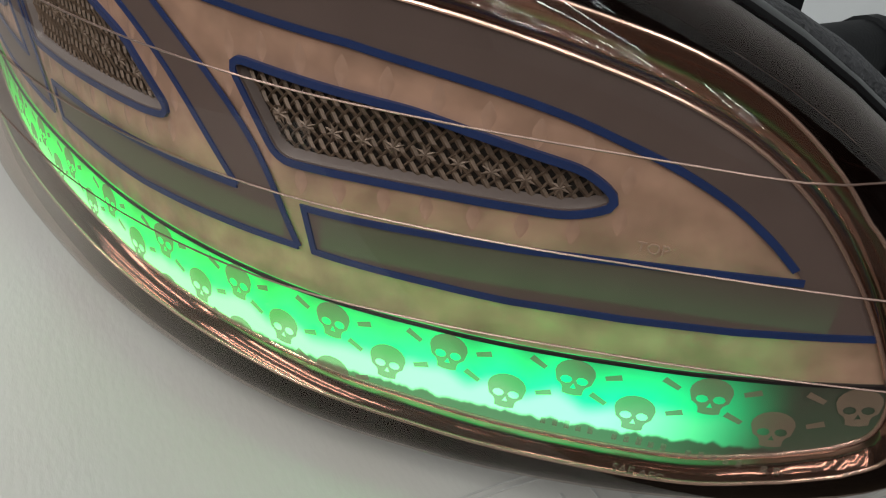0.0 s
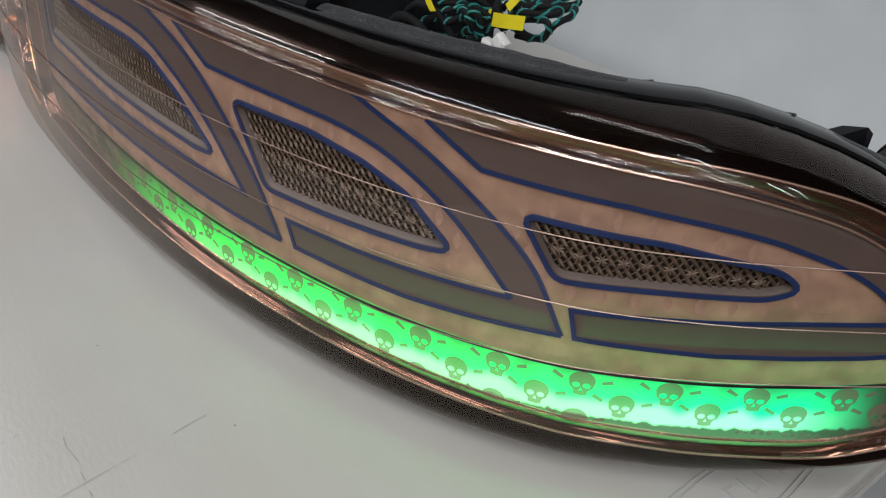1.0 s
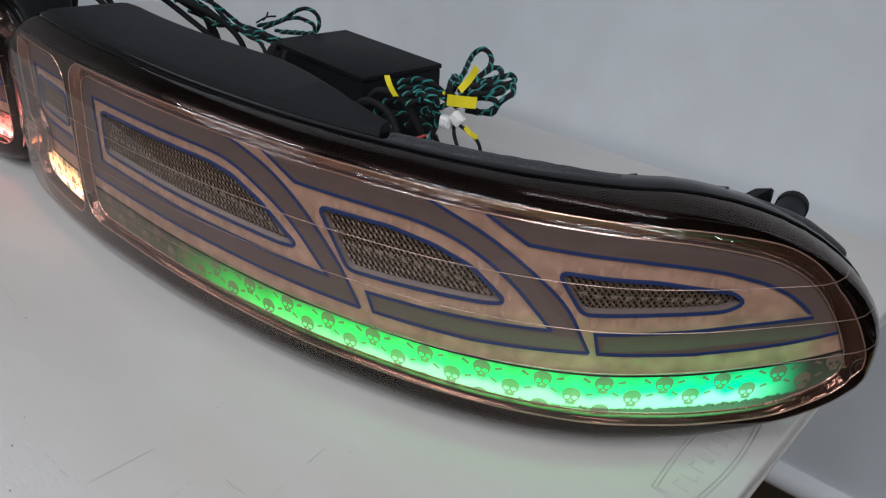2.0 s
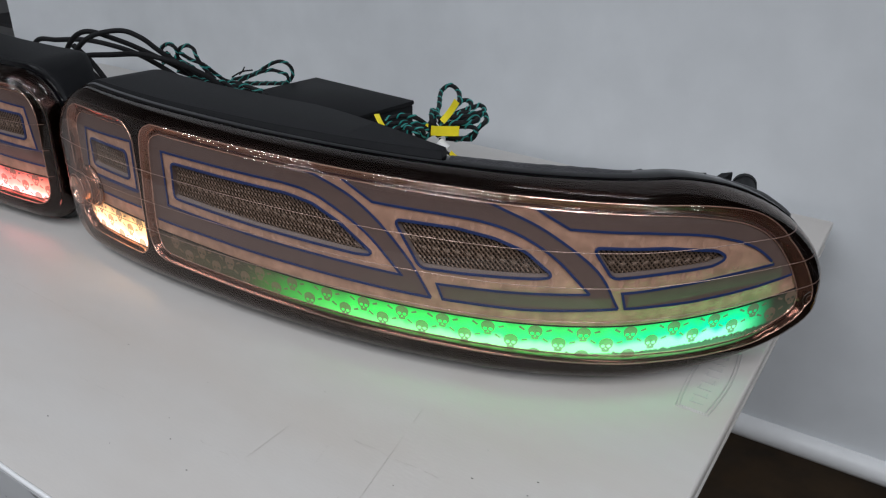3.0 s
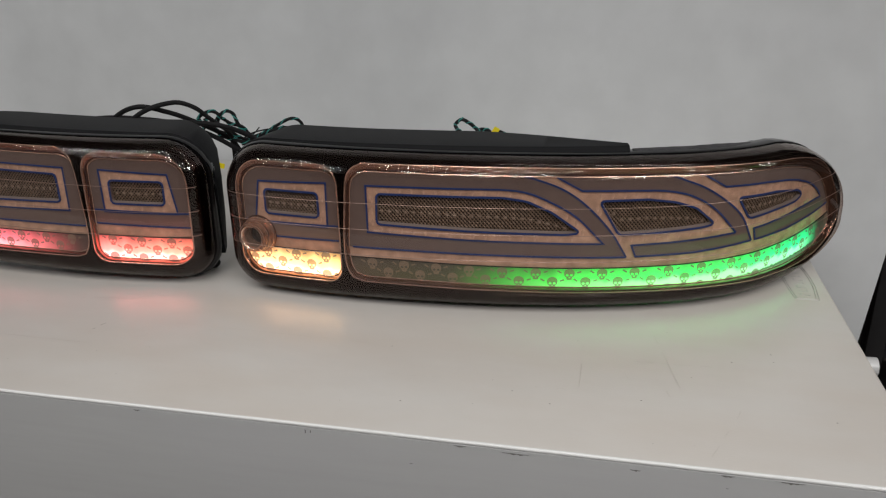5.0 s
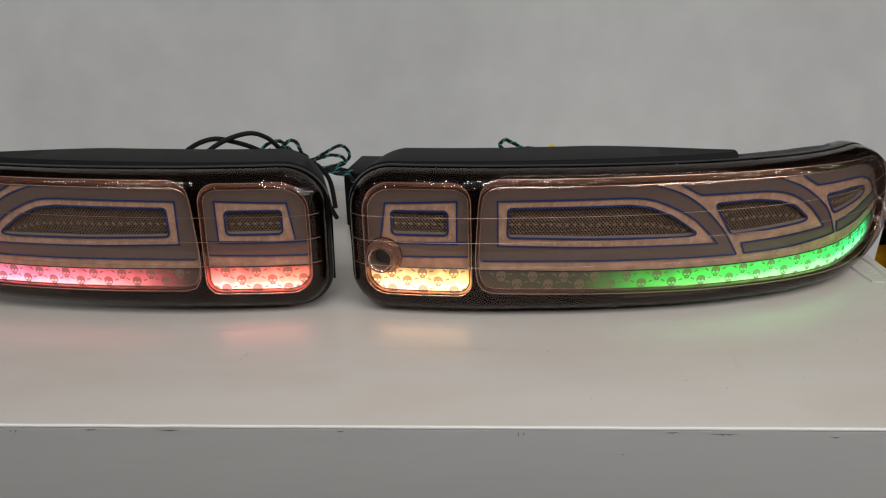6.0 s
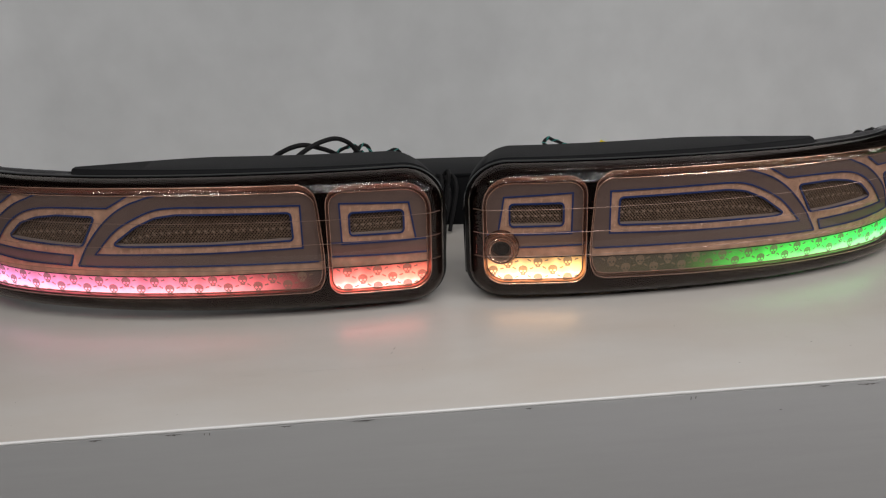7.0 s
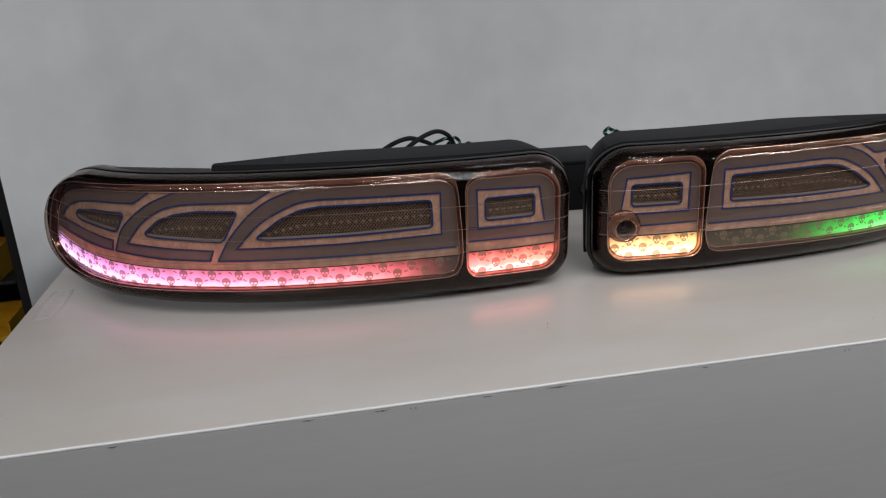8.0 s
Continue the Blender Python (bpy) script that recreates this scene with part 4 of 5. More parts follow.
        bm, rings = turned([(0.0232, 0.0002, 0), (0.0236, 0.0020, 0), (0.0224, 0.0034, 0), (0.0212, 0.0026, 0)])
        part("collar", bm, REVEAL, sleeve, "dark copper-tinted collar", 60)
        bm, rings = turned([(0.0212, 0.0014, 0), (0.0160, 0.0006, 0), (0.0122, 0.0012, 0)])
        part("seat_ring", bm, AMBER, sleeve, "copper-tinted seat", 60)
        bm, rings = turned([(0.0121, 0.0024, 0), (0.0104, 0.0040, 0), (0.0096, 0.0022, 0), (0.0050, 0.0018, 0), (0.0040, 0.0026, 0)])
        bm.faces.new(rings[-1])
        part("bore_end", bm, STEEL, sleeve, "dark steel bore end")
        for r, d, mat in ((0.0122, 0.0024, AMBER), (0.0136, 0.0176, COPPER), (0.0172, 0.0186, RIB), (0.0192, 0.0120, RIB), (0.0214, 0.0040, AMBER)):
            part("ring", tube_bm([at @ Vector((r * math.cos(a), r * math.sin(a), d)) for a in (2 * math.pi * k / 36 for k in range(36))], 0.0005, 6, closed=True), mat, sleeve)

    # smoked bezel round the openings, their walls and bright edges
    rim = [p + (Vector((min(max(p.x, SPINE[0]), SPINE[1]), SPINE[2])) - p) * 0.091 for p in resample(OUTLINE, 0.0045, True)]
    part("bezel", sheet_bm(face, rim, [flared(OPEN_A, 0.0036, 0.0100), flared(OPEN_B, 0.0036, 0.0116)], 0.0063, 0.0075), BEZEL, lamp, "smoked dark bezel", 60)
    part("bezel_rim", loops_bm(face, [(k, lens_depth(k) - 0.0029) for k in (0.010, 0.016, 0.024, 0.033, 0.044, 0.056, 0.070, 0.082, 0.092)], False), BEZEL, lamp, "smoked dark bezel rim", 180)
    for loop, flare in ((OPEN_A, 0.0100), (OPEN_B, 0.0116)):
        fine = resample(loop, 0.005, True)
        wall = bmesh.new()
        rows = [[wall.verts.new((p.x, p.y, d)) for p in flared(fine, by, top)] for by, top, d in ((0.0001, 0.0001, -0.0006), (0.0009, flare * 0.18, 0.0022), (0.0018, flare * 0.46, 0.0046), (0.0028, flare * 0.74, 0.0064), (0.0038, flare + 0.0002, 0.0076))]
        for a, b in zip(rows, rows[1:]):
            for i in range(len(fine)):
                wall.faces.new((a[i], a[(i + 1) % len(fine)], b[(i + 1) % len(fine)], b[i]))
        part("opening_wall", lay(wall, face), REVEAL, lamp, "copper-tinted chrome reveal", 180)
        part("opening_edge", tube_bm([face(p.x, p.y, 0.0077) for p in flared(fine, 0.0036, flare)], 0.0006, 8, closed=True), COPPER, lamp)
        part("opening_edge", tube_bm([face(p.x, p.y, 0.0002) for p in fine], 0.0007, 8, closed=True), COPPER, lamp)

    # moulded lettering: one word that can be read, two lines that cannot
    flat, code_mesh = lettering("TOP", 0.0046), lettering("SAE AFC", 0.0042)
    word = bmesh.new()
    word.from_mesh(flat)
    bmesh.ops.transform(word, matrix=face.turn(0.5355 if hand > 0 else 0.5455, 0.0965, 0.0003), verts=word.verts)
    part("lettering", word, PRINT, lamp, "pale moulded word", 0)
    code = bmesh.new()
    code.from_mesh(code_mesh)
    bmesh.ops.transform(code, matrix=face.turn(0.544 if hand > 0 else 0.566, 0.0235, 0.0082), verts=code.verts)
    part("lettering", code, EMBOSS, lamp, "faint moulded code letters", 0)
    for s0, s1, z, step in ((0.134, 0.256, 0.0215, 0.0040), (0.520, 0.592, 0.0355, 0.0036)):
        bars = bmesh.new()
        k = 0
        while s0 + k * step < s1:
            if k % 6 != 5:
                at = s0 + k * step
                tall = 0.0018 + 0.0008 * ((k * 7) % 3) / 2
                quad = [(at, z), (at + step * 0.42, z), (at + step * 0.42, z + tall), (at, z + tall)]
                box = [[bars.verts.new((*q, d)) for q in quad] for d in (0.0072, 0.0079)]
                bars.faces.new(box[1])
                for i in range(4):
                    bars.faces.new((box[0][i], box[0][(i + 1) % 4], box[1][(i + 1) % 4], box[1][i]))
            k += 1
        part("moulded_marks", lay(bars, face), EMBOSS, lamp, "", 0)
    seal = face.turn(0.6205, 0.0585, 0.0070)
    part("stamp", tube_bm([seal @ Vector((0.0068 * math.cos(a), 0.0068 * math.sin(a), 0)) for a in (2 * math.pi * k / 24 for k in range(24))], 0.0005, 5, closed=True), FAINT, lamp)
    part("stamp", tube_bm([seal @ Vector((0.0032 * math.cos(a), 0.0032 * math.sin(a), 0)) for a in (2 * math.pi * k / 24 for k in range(3, 22))], 0.0005, 5), FAINT, lamp)

    # the outer lens and its three moulded ribs
    stages = [(k, lens_depth(k)) for k in (0.0, 0.002, 0.005, 0.010, 0.017, 0.026, 0.036, 0.048, 0.062, 0.078, 0.096, 0.116, 0.14, 0.165, 0.195, 0.23, 0.265, 0.30, 0.36, 0.45, 0.60, 0.80)]
    lens = part("lens", loops_bm(face, stages), LENS, lamp, "smoked clear outer lens", 180)
    lens.visible_shadow = False
    rim_line = grown(OUTLINE, -0.0030)
    for z in (0.1305, 0.0998, 0.0685):
        line = []
        for k in range(90):
            s = -0.192 + (0.630 + 0.192) * k / 89
            lift = 0.4 * max(0.0, s - 0.30) ** 2
            zz = z + lift * (0.2 if z > 0.12 else 0.35 if z > 0.08 else 0.5) - droop(s) * 0.3
            if inside(Vector((s, zz)), rim_line):
                line.append(face(s, zz, lens_at(s, zz) + 0.0001))
        part("rib", tube_bm(line, 0.00030, 5), RIB, lamp)
    return lamp


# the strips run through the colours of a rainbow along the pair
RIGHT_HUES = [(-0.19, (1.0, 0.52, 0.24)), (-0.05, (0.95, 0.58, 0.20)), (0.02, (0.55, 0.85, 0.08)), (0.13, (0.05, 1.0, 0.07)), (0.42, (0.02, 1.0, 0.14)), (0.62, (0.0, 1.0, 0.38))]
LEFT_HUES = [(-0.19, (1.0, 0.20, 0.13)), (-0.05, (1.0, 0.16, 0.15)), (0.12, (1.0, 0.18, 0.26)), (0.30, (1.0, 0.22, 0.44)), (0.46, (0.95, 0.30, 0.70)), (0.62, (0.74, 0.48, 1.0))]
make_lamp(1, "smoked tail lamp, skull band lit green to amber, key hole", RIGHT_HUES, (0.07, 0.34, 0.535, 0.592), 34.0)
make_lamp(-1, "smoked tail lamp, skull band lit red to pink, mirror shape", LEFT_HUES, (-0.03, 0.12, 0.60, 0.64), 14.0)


# ---- control box and wiring behind the lamps ----
def make_box():
    box = empty("control_box", -0.348, 0.672, 0.0)
    box.rotation_euler[2] = radians(-6)
    tagged(box, "plain matt black control box standing behind the lamps", "control box")
    part("body", box_bm(-0.104, 0.104, -0.062, 0.062, 0.0, 0.0850, 0.002), BLACK_MATT, box)
    part("lid", box_bm(-0.1055, 0.1055, -0.0635, 0.0635, 0.0852, 0.0920, 0.0022), BLACK_MATT, box)
    for x in (-0.09, 0.09):
        part("grommet", tube_bm([(x * 0.8, -0.062, 0.040), (x * 0.8, -0.070, 0.040)], 0.009, 14), SEALANT, box)
    return box


def cable(points, radius, mat, parent, name="cable", label="", flat=1.0, sides=8):
    base = parent.location
    return part(name, tube_bm([p - base for p in smooth_path(points, 9)], radius, sides, flat=flat), mat, parent, label, 60)


def twist(points, radius, parent, turns=90.0):
    """A black sleeve with a teal wire wound round it."""
    cable(points, radius, CLOTH, parent)
    line = smooth_path(points, 22)
    base, out, run = parent.location, [], 0.0
    for i, p in enumerate(line):
        if i:
            run += (p - line[i - 1]).length
        t = (line[min(i + 1, len(line) - 1)] - line[max(i - 1, 0)]).normalized()
        side = t.cross(Vector((0.3, 0.2, 0.93))).normalized()
        up = side.cross(t)
        a = run * turns * 2 * math.pi
        out.append(p + (side * math.cos(a) + up * math.sin(a)) * radius * 0.88 - base)
    part("wire", tube_bm(out, radius * 0.44, 5), TEAL, parent, "teal wire wound round its sleeve", 60)


def tape(corner, along, across, parent, thick=0.0006):
    base = parent.location
    a, u, v = Vector(corner) - base, Vector(along), Vector(across)
    n = u.cross(v).normalized() * thick
    bm = bmesh.new()
    lo, hi = [], []
    for k in range(7):
        t = k / 6
        sag = n * (4.0 * math.sin(t * 3.0))
        lo.append((bm.verts.new(a + u * t + sag), bm.verts.new(a + u * t + v + sag)))
        hi.append((bm.verts.new(a + u * t + sag + n), bm.verts.new(a + u * t + v + sag + n)))
    for k in range(6):
        bm.faces.new((lo[k][0], lo[k + 1][0], lo[k + 1][1], lo[k][1]))
        bm.faces.new((hi[k][0], hi[k + 1][0], hi[k + 1][1], hi[k][1]))
        for e in (0, 1):
            bm.faces.new((lo[k][e], lo[k + 1][e], hi[k + 1][e], hi[k][e]))
    for k in (0, 6):
        bm.faces.new((lo[k][0], lo[k][1], hi[k][1], hi[k][0]))
    flag = part("tape_flag", bm, YELLOW, parent, "yellow tape flag", 60)
    return flag


def make_right_harness():
    har = empty("wiring_harness", -0.13, 0.65, 0.0)
    tagged(har, "folded black and teal wiring harness with yellow tape flags", "wiring harness")
    folds = [
        [(-0.157, 0.655, 0.090), (-0.169, 0.686, 0.100), (-0.196, 0.732, 0.108), (-0.188, 0.740, 0.118), (-0.177, 0.745, 0.113), (-0.157, 0.720, 0.106), (-0.146, 0.681, 0.100), (-0.150, 0.660, 0.090)],
        [(-0.145, 0.677, 0.099), (-0.155, 0.722, 0.104), (-0.143, 0.723, 0.106), (-0.129, 0.705, 0.103), (-0.132, 0.684, 0.100), (-0.136, 0.655, 0.096)],
        [(-0.148, 0.655, 0.089), (-0.138, 0.677, 0.099), (-0.128, 0.701, 0.103), (-0.121, 0.716, 0.105), (-0.108, 0.707, 0.103), (-0.110, 0.689, 0.102), (-0.129, 0.681, 0.100), (-0.142, 0.660, 0.094)],
        [(-0.150, 0.662, 0.084), (-0.124, 0.667, 0.094), (-0.106, 0.677, 0.099), (-0.102, 0.695, 0.101), (-0.088, 0.678, 0.099), (-0.088, 0.659, 0.093), (-0.102, 0.662, 0.079), (-0.123, 0.667, 0.069), (-0.139, 0.659, 0.069)],
        [(-0.141, 0.650, 0.084), (-0.109, 0.655, 0.092), (-0.086, 0.647, 0.095), (-0.091, 0.650, 0.081), (-0.109, 0.655, 0.075), (-0.124, 0.647, 0.079), (-0.144, 0.650, 0.081)],
        [(-0.140, 0.647, 0.098), (-0.170, 0.673, 0.100), (-0.151, 0.642, 0.098), (-0.148, 0.645, 0.086), (-0.145, 0.650, 0.074)],
        [(-0.143, 0.662, 0.099), (-0.127, 0.660, 0.099), (-0.114, 0.673, 0.101), (-0.099, 0.674, 0.100), (-0.100, 0.658, 0.098), (-0.116, 0.645, 0.098), (-0.140, 0.648, 0.087)]]
    folds += [
        [(-0.208, 0.615, 0.093), (-0.197, 0.628, 0.097), (-0.173, 0.627, 0.101), (-0.162, 0.638, 0.093), (-0.156, 0.650, 0.078)],
        [(-0.187, 0.610, 0.073), (-0.171, 0.618, 0.083), (-0.153, 0.613, 0.092), (-0.148, 0.619, 0.086), (-0.158, 0.627, 0.069), (-0.163, 0.620, 0.063)],
        [(-0.181, 0.615, 0.089), (-0.168, 0.625, 0.088), (-0.157, 0.622, 0.078), (-0.155, 0.630, 0.062), (-0.165, 0.628, 0.030)],
        [(-0.206, 0.615, 0.087), (-0.191, 0.628, 0.089), (-0.165, 0.627, 0.092), (-0.154, 0.638, 0.084), (-0.152, 0.650, 0.076)],
        [(-0.193, 0.610, 0.083), (-0.177, 0.618, 0.088), (-0.156, 0.612, 0.087), (-0.157, 0.618, 0.075), (-0.177, 0.625, 0.065), (-0.200, 0.625, 0.040)]]
    for points in folds:
        twist(points, 0.0031, har, 48)
    w = Vector((-0.148, 0.645, 0.080))
    for k in range(3):
        cable([w + Vector((-0.006, 0.004 * k, 0.012)), w + Vector((0.0, -0.006, 0.006 + 0.004 * k)), w + Vector((0.008, 0.002 * k, -0.004))], 0.0042, CLOTH, har)
    twist([(-0.150, 0.600, 0.012), (-0.190, 0.600, 0.030), (-0.222, 0.612, 0.045), (-0.240, 0.640, 0.044), (-0.205, 0.655, 0.040), (-0.165, 0.640, 0.030), (-0.135, 0.620, 0.014)], 0.0032, har, 48)
    twist([w, (-0.165, 0.636, 0.070), (-0.195, 0.628, 0.072), (-0.226, 0.618, 0.066), (-0.236, 0.606, 0.048), (-0.222, 0.590, 0.024), (-0.185, 0.585, 0.012)], 0.0032, har, 48)
    cable([(-0.250, 0.60, 0.058), (-0.225, 0.602, 0.082), (-0.196, 0.610, 0.078), (-0.178, 0.62, 0.05), (-0.17, 0.63, 0.02)], 0.0042, CLOTH, har)
    cable([(-0.262, 0.59, 0.050), (-0.235, 0.592, 0.070), (-0.205, 0.60, 0.060), (-0.185, 0.60, 0.03), (-0.18, 0.61, 0.008)], 0.0042, CLOTH, har)
    cable([(-0.135, 0.640, 0.075), (-0.130, 0.63, 0.055), (-0.115, 0.62, 0.042), (-0.095, 0.61, 0.030), (-0.08, 0.605, 0.012), (-0.05, 0.60, 0.005)], 0.0022, CLOTH, har)
    cable([(-0.165, 0.620, 0.040), (-0.18, 0.60, 0.030), (-0.20, 0.59, 0.012)], 0.0018, RED, har, "red_wire", "red wire")
    tape((-0.146, 0.6335, 0.0785), (0.045, -0.002, 0.008), (0, 0.001, 0.0130), har)
    tape((-0.1355, 0.638, 0.1010), (0.0205, 0.002, 0.0300), (0.0085, -0.002, -0.0040), har)
    tape((-0.161, 0.640, 0.080), (0.010, -0.002, 0.002), (0, 0.002, 0.010), har)
    tape((-0.214, 0.600, 0.1030), (0.018, -0.002, -0.020), (0.0075, 0.001, 0.0020), har)
    tape((-0.111, 0.625, 0.062), (0.016, 0.004, -0.009), (0.003, 0, 0.0055), har)
    cable([(-0.130, 0.628, 0.070), (-0.118, 0.626, 0.064), (-0.104, 0.628, 0.058), (-0.092, 0.630, 0.048), (-0.086, 0.634, 0.020), (-0.080, 0.634, 0.004)], 0.0020, CLOTH, har)
    for x, z, a in ((-0.139, 0.0625, 8), (-0.1235, 0.0700, 36)):
        bm = box_bm(-0.0075, 0.0075, -0.005, 0.005, -0.0062, 0.0062, 0.0014)
        box_bm(-0.0050, 0.0050, -0.0062, -0.0048, -0.003, 0.004, bm=bm)
        bmesh.ops.transform(bm, matrix=pose(x + 0.13, -0.023, z, 0, a, 10), verts=bm.verts)
        part("connector", bm, WHITE, har, "white nylon connector")
    return har


def make_left_harness():
    har = empty("cable_loom", -0.56, 0.54, 0.0)
    tagged(har, "looped black sleeved cables between the lamps and the box", "cable loom")
    runs = [([(-0.72, 0.47, 0.070), (-0.665, 0.46, 0.130), (-0.612, 0.462, 0.174), (-0.572, 0.486, 0.187), (-0.548, 0.503, 0.178), (-0.534, 0.522, 0.157), (-0.522, 0.552, 0.130), (-0.525, 0.570, 0.105), (-0.530, 0.580, 0.060)], 0.0036),
            ([(-0.76, 0.49, 0.050), (-0.700, 0.475, 0.128), (-0.655, 0.468, 0.168), (-0.617, 0.470, 0.183), (-0.588, 0.490, 0.173), (-0.566, 0.515, 0.157), (-0.535, 0.555, 0.126), (-0.520, 0.575, 0.100), (-0.515, 0.585, 0.050)], 0.0036),
            ([(-0.79, 0.495, 0.08), (-0.756, 0.500, 0.117), (-0.690, 0.505, 0.134), (-0.624, 0.505, 0.144), (-0.560, 0.505, 0.153), (-0.522, 0.522, 0.147), (-0.500, 0.548, 0.132), (-0.484, 0.572, 0.112), (-0.474, 0.588, 0.085), (-0.470, 0.595, 0.04)], 0.0040),
            ([(-0.83, 0.50, 0.10), (-0.805, 0.50, 0.143), (-0.755, 0.505, 0.150), (-0.700, 0.515, 0.155), (-0.640, 0.520, 0.153), (-0.585, 0.525, 0.145), (-0.53, 0.54, 0.12), (-0.49, 0.58, 0.07), (-0.47, 0.60, 0.02)], 0.0038),
            ([(-0.74, 0.50, 0.122), (-0.705, 0.505, 0.118), (-0.672, 0.510, 0.098), (-0.655, 0.52, 0.06), (-0.65, 0.53, 0.008)], 0.0042),
            ([(-0.70, 0.495, 0.150), (-0.675, 0.505, 0.125), (-0.655, 0.515, 0.090), (-0.645, 0.525, 0.05), (-0.62, 0.54, 0.007)], 0.0042)]
    for points, r in runs:
        cable(points, r, CLOTH, har)
    coils = [[(-0.556, 0.545, 0.141), (-0.568, 0.550, 0.151), (-0.546, 0.545, 0.163), (-0.533, 0.548, 0.158), (-0.537, 0.552, 0.147), (-0.541, 0.545, 0.138)],
             [(-0.522, 0.553, 0.135), (-0.542, 0.557, 0.143), (-0.534, 0.556, 0.156), (-0.526, 0.563, 0.160), (-0.518, 0.568, 0.155), (-0.514, 0.568, 0.144), (-0.508, 0.576, 0.126), (-0.498, 0.585, 0.111)],
             [(-0.564, 0.545, 0.132), (-0.556, 0.560, 0.138), (-0.533, 0.567, 0.131), (-0.521, 0.583, 0.115), (-0.504, 0.597, 0.103), (-0.470, 0.604, 0.098), (-0.448, 0.620, 0.090)],
             [(-0.558, 0.550, 0.149), (-0.555, 0.564, 0.132), (-0.535, 0.570, 0.122), (-0.518, 0.585, 0.107), (-0.498, 0.600, 0.099), (-0.462, 0.605, 0.103), (-0.440, 0.620, 0.093)],
             [(-0.539, 0.550, 0.124), (-0.526, 0.562, 0.117), (-0.500, 0.567, 0.110), (-0.480, 0.580, 0.111), (-0.465, 0.593, 0.098), (-0.443, 0.595, 0.093), (-0.425, 0.600, 0.060)],
             [(-0.529, 0.550, 0.152), (-0.522, 0.565, 0.140), (-0.508, 0.573, 0.134), (-0.506, 0.589, 0.120), (-0.500, 0.604, 0.106), (-0.476, 0.611, 0.103), (-0.461, 0.625, 0.095), (-0.436, 0.645, 0.084)]]
    coils += [[(-0.572, 0.682, 0.081), (-0.528, 0.692, 0.096), (-0.491, 0.692, 0.116), (-0.475, 0.700, 0.121), (-0.464, 0.709, 0.111), (-0.464, 0.709, 0.095), (-0.492, 0.719, 0.081), (-0.540, 0.728, 0.072), (-0.589, 0.726, 0.065)],
              [(-0.558, 0.682, 0.080), (-0.536, 0.690, 0.091), (-0.506, 0.690, 0.103), (-0.489, 0.698, 0.105), (-0.473, 0.707, 0.098), (-0.473, 0.707, 0.086), (-0.507, 0.715, 0.078), (-0.572, 0.724, 0.066)],
              [(-0.830, 0.500, 0.135), (-0.800, 0.490, 0.140), (-0.770, 0.495, 0.128), (-0.740, 0.500, 0.120)]]
    for points in coils:
        twist(points, 0.0027, har, 45)
    cable([(-0.557, 0.669, 0.090), (-0.544, 0.673, 0.098), (-0.524, 0.667, 0.105), (-0.509, 0.669, 0.108)], 0.0013, CLOTH, har)
    cable([(-0.539, 0.669, 0.097), (-0.532, 0.669, 0.103), (-0.524, 0.667, 0.111)], 0.0011, CLOTH, har)
    for k in range(5):
        x = -0.415 + 0.012 * (k % 3)
        cable([(x, 0.560 + 0.004 * k, 0.004), (x + 0.014, 0.575, 0.05 + 0.012 * k), (x + 0.006, 0.590, 0.095), (x - 0.012, 0.60, 0.06), (x - 0.006, 0.605, 0.006)], 0.0034, CLOTH, har)
    tape((-0.532, 0.515, 0.085), (0.016, 0, -0.004), (0.002, 0, 0.008), har)
    return har


make_box()
make_right_harness()
make_left_harness()


# ---- racks that show past the backdrop ----
def make_bin():
    bin_ = empty("storage_bin", 0, 0, 0)
    tagged(bin_, "yellow open-fronted plastic storage bin on a dark rack", "storage bin", "storage bins on the racks")
    bm = bmesh.new()
    t = 0.003
    box_bm(-0.05, 0.05, -0.07, 0.07, 0, t, bm=bm)
    box_bm(-0.05, -0.05 + t, -0.07, 0.07, t + 0.0002, 0.07, bm=bm)
    box_bm(0.05 - t, 0.05, -0.07, 0.07, t + 0.0002, 0.07, bm=bm)
    box_bm(-0.0465, 0.0465, 0.07 - t, 0.07, t + 0.0002, 0.07, bm=bm)
    part("tray", bm, BIN, bin_)
    front = box_bm(-0.0465, 0.0465, -0.07, -0.07 + t, t + 0.0002, 0.034)
    part("front_lip", front, BIN, bin_)
    part("label_holder", box_bm(-0.025, 0.025, -0.0725, -0.0702, 0.008, 0.024, 0.0005), STEEL, bin_)
    return bin_


def make_rack(x0, x1, y0, y1, label):
    rack = empty("tool_rack", (x0 + x1) / 2, (y0 + y1) / 2, -0.74)
    tagged(rack, label, "rack")
    bx, by, bz = rack.location
    part("back", box_bm(x0 - bx, x1 - bx, y1 - by, y1 - by + 0.02, 0.0, 2.0, 0.002), STEEL, rack)
    for x in (x0, x1):
        for y in (y0, y1 - 0.04):
            part("post", box_bm(x - bx, x - bx + 0.04, y - by, y - by + 0.038, 0.0, 2.0, 0.003), STEEL, rack)
    for z in (0.25, 0.317, 0.384, 0.55, 0.70, 0.95, 1.25, 1.60):
        part("shelf", box_bm(x0 - bx + 0.041, x1 - bx - 0.001, y0 - by, y1 - by - 0.001, z - 0.008, z, 0.001), STEEL, rack)
    return rack


make_rack(0.655, 1.455, 1.16, 1.46, "dark steel tool rack with yellow bins and bars")
for z in (-0.165, -0.235):
    part_rail = finish("steel_bar", tube_bm([(0.80, 1.145, z - 0.03), (1.42, 1.145, z - 0.03)], 0.012, 12), BRIGHT)
    tagged(part_rail, "bare steel bar lying across the rack", "bar", "steel bars on the rack")
make_rack(-2.26, -1.46, 1.10, 1.40, "dark steel tool rack behind the backdrop's edge")
first = make_bin()
first.location = (0.75, 1.225, -0.4225)
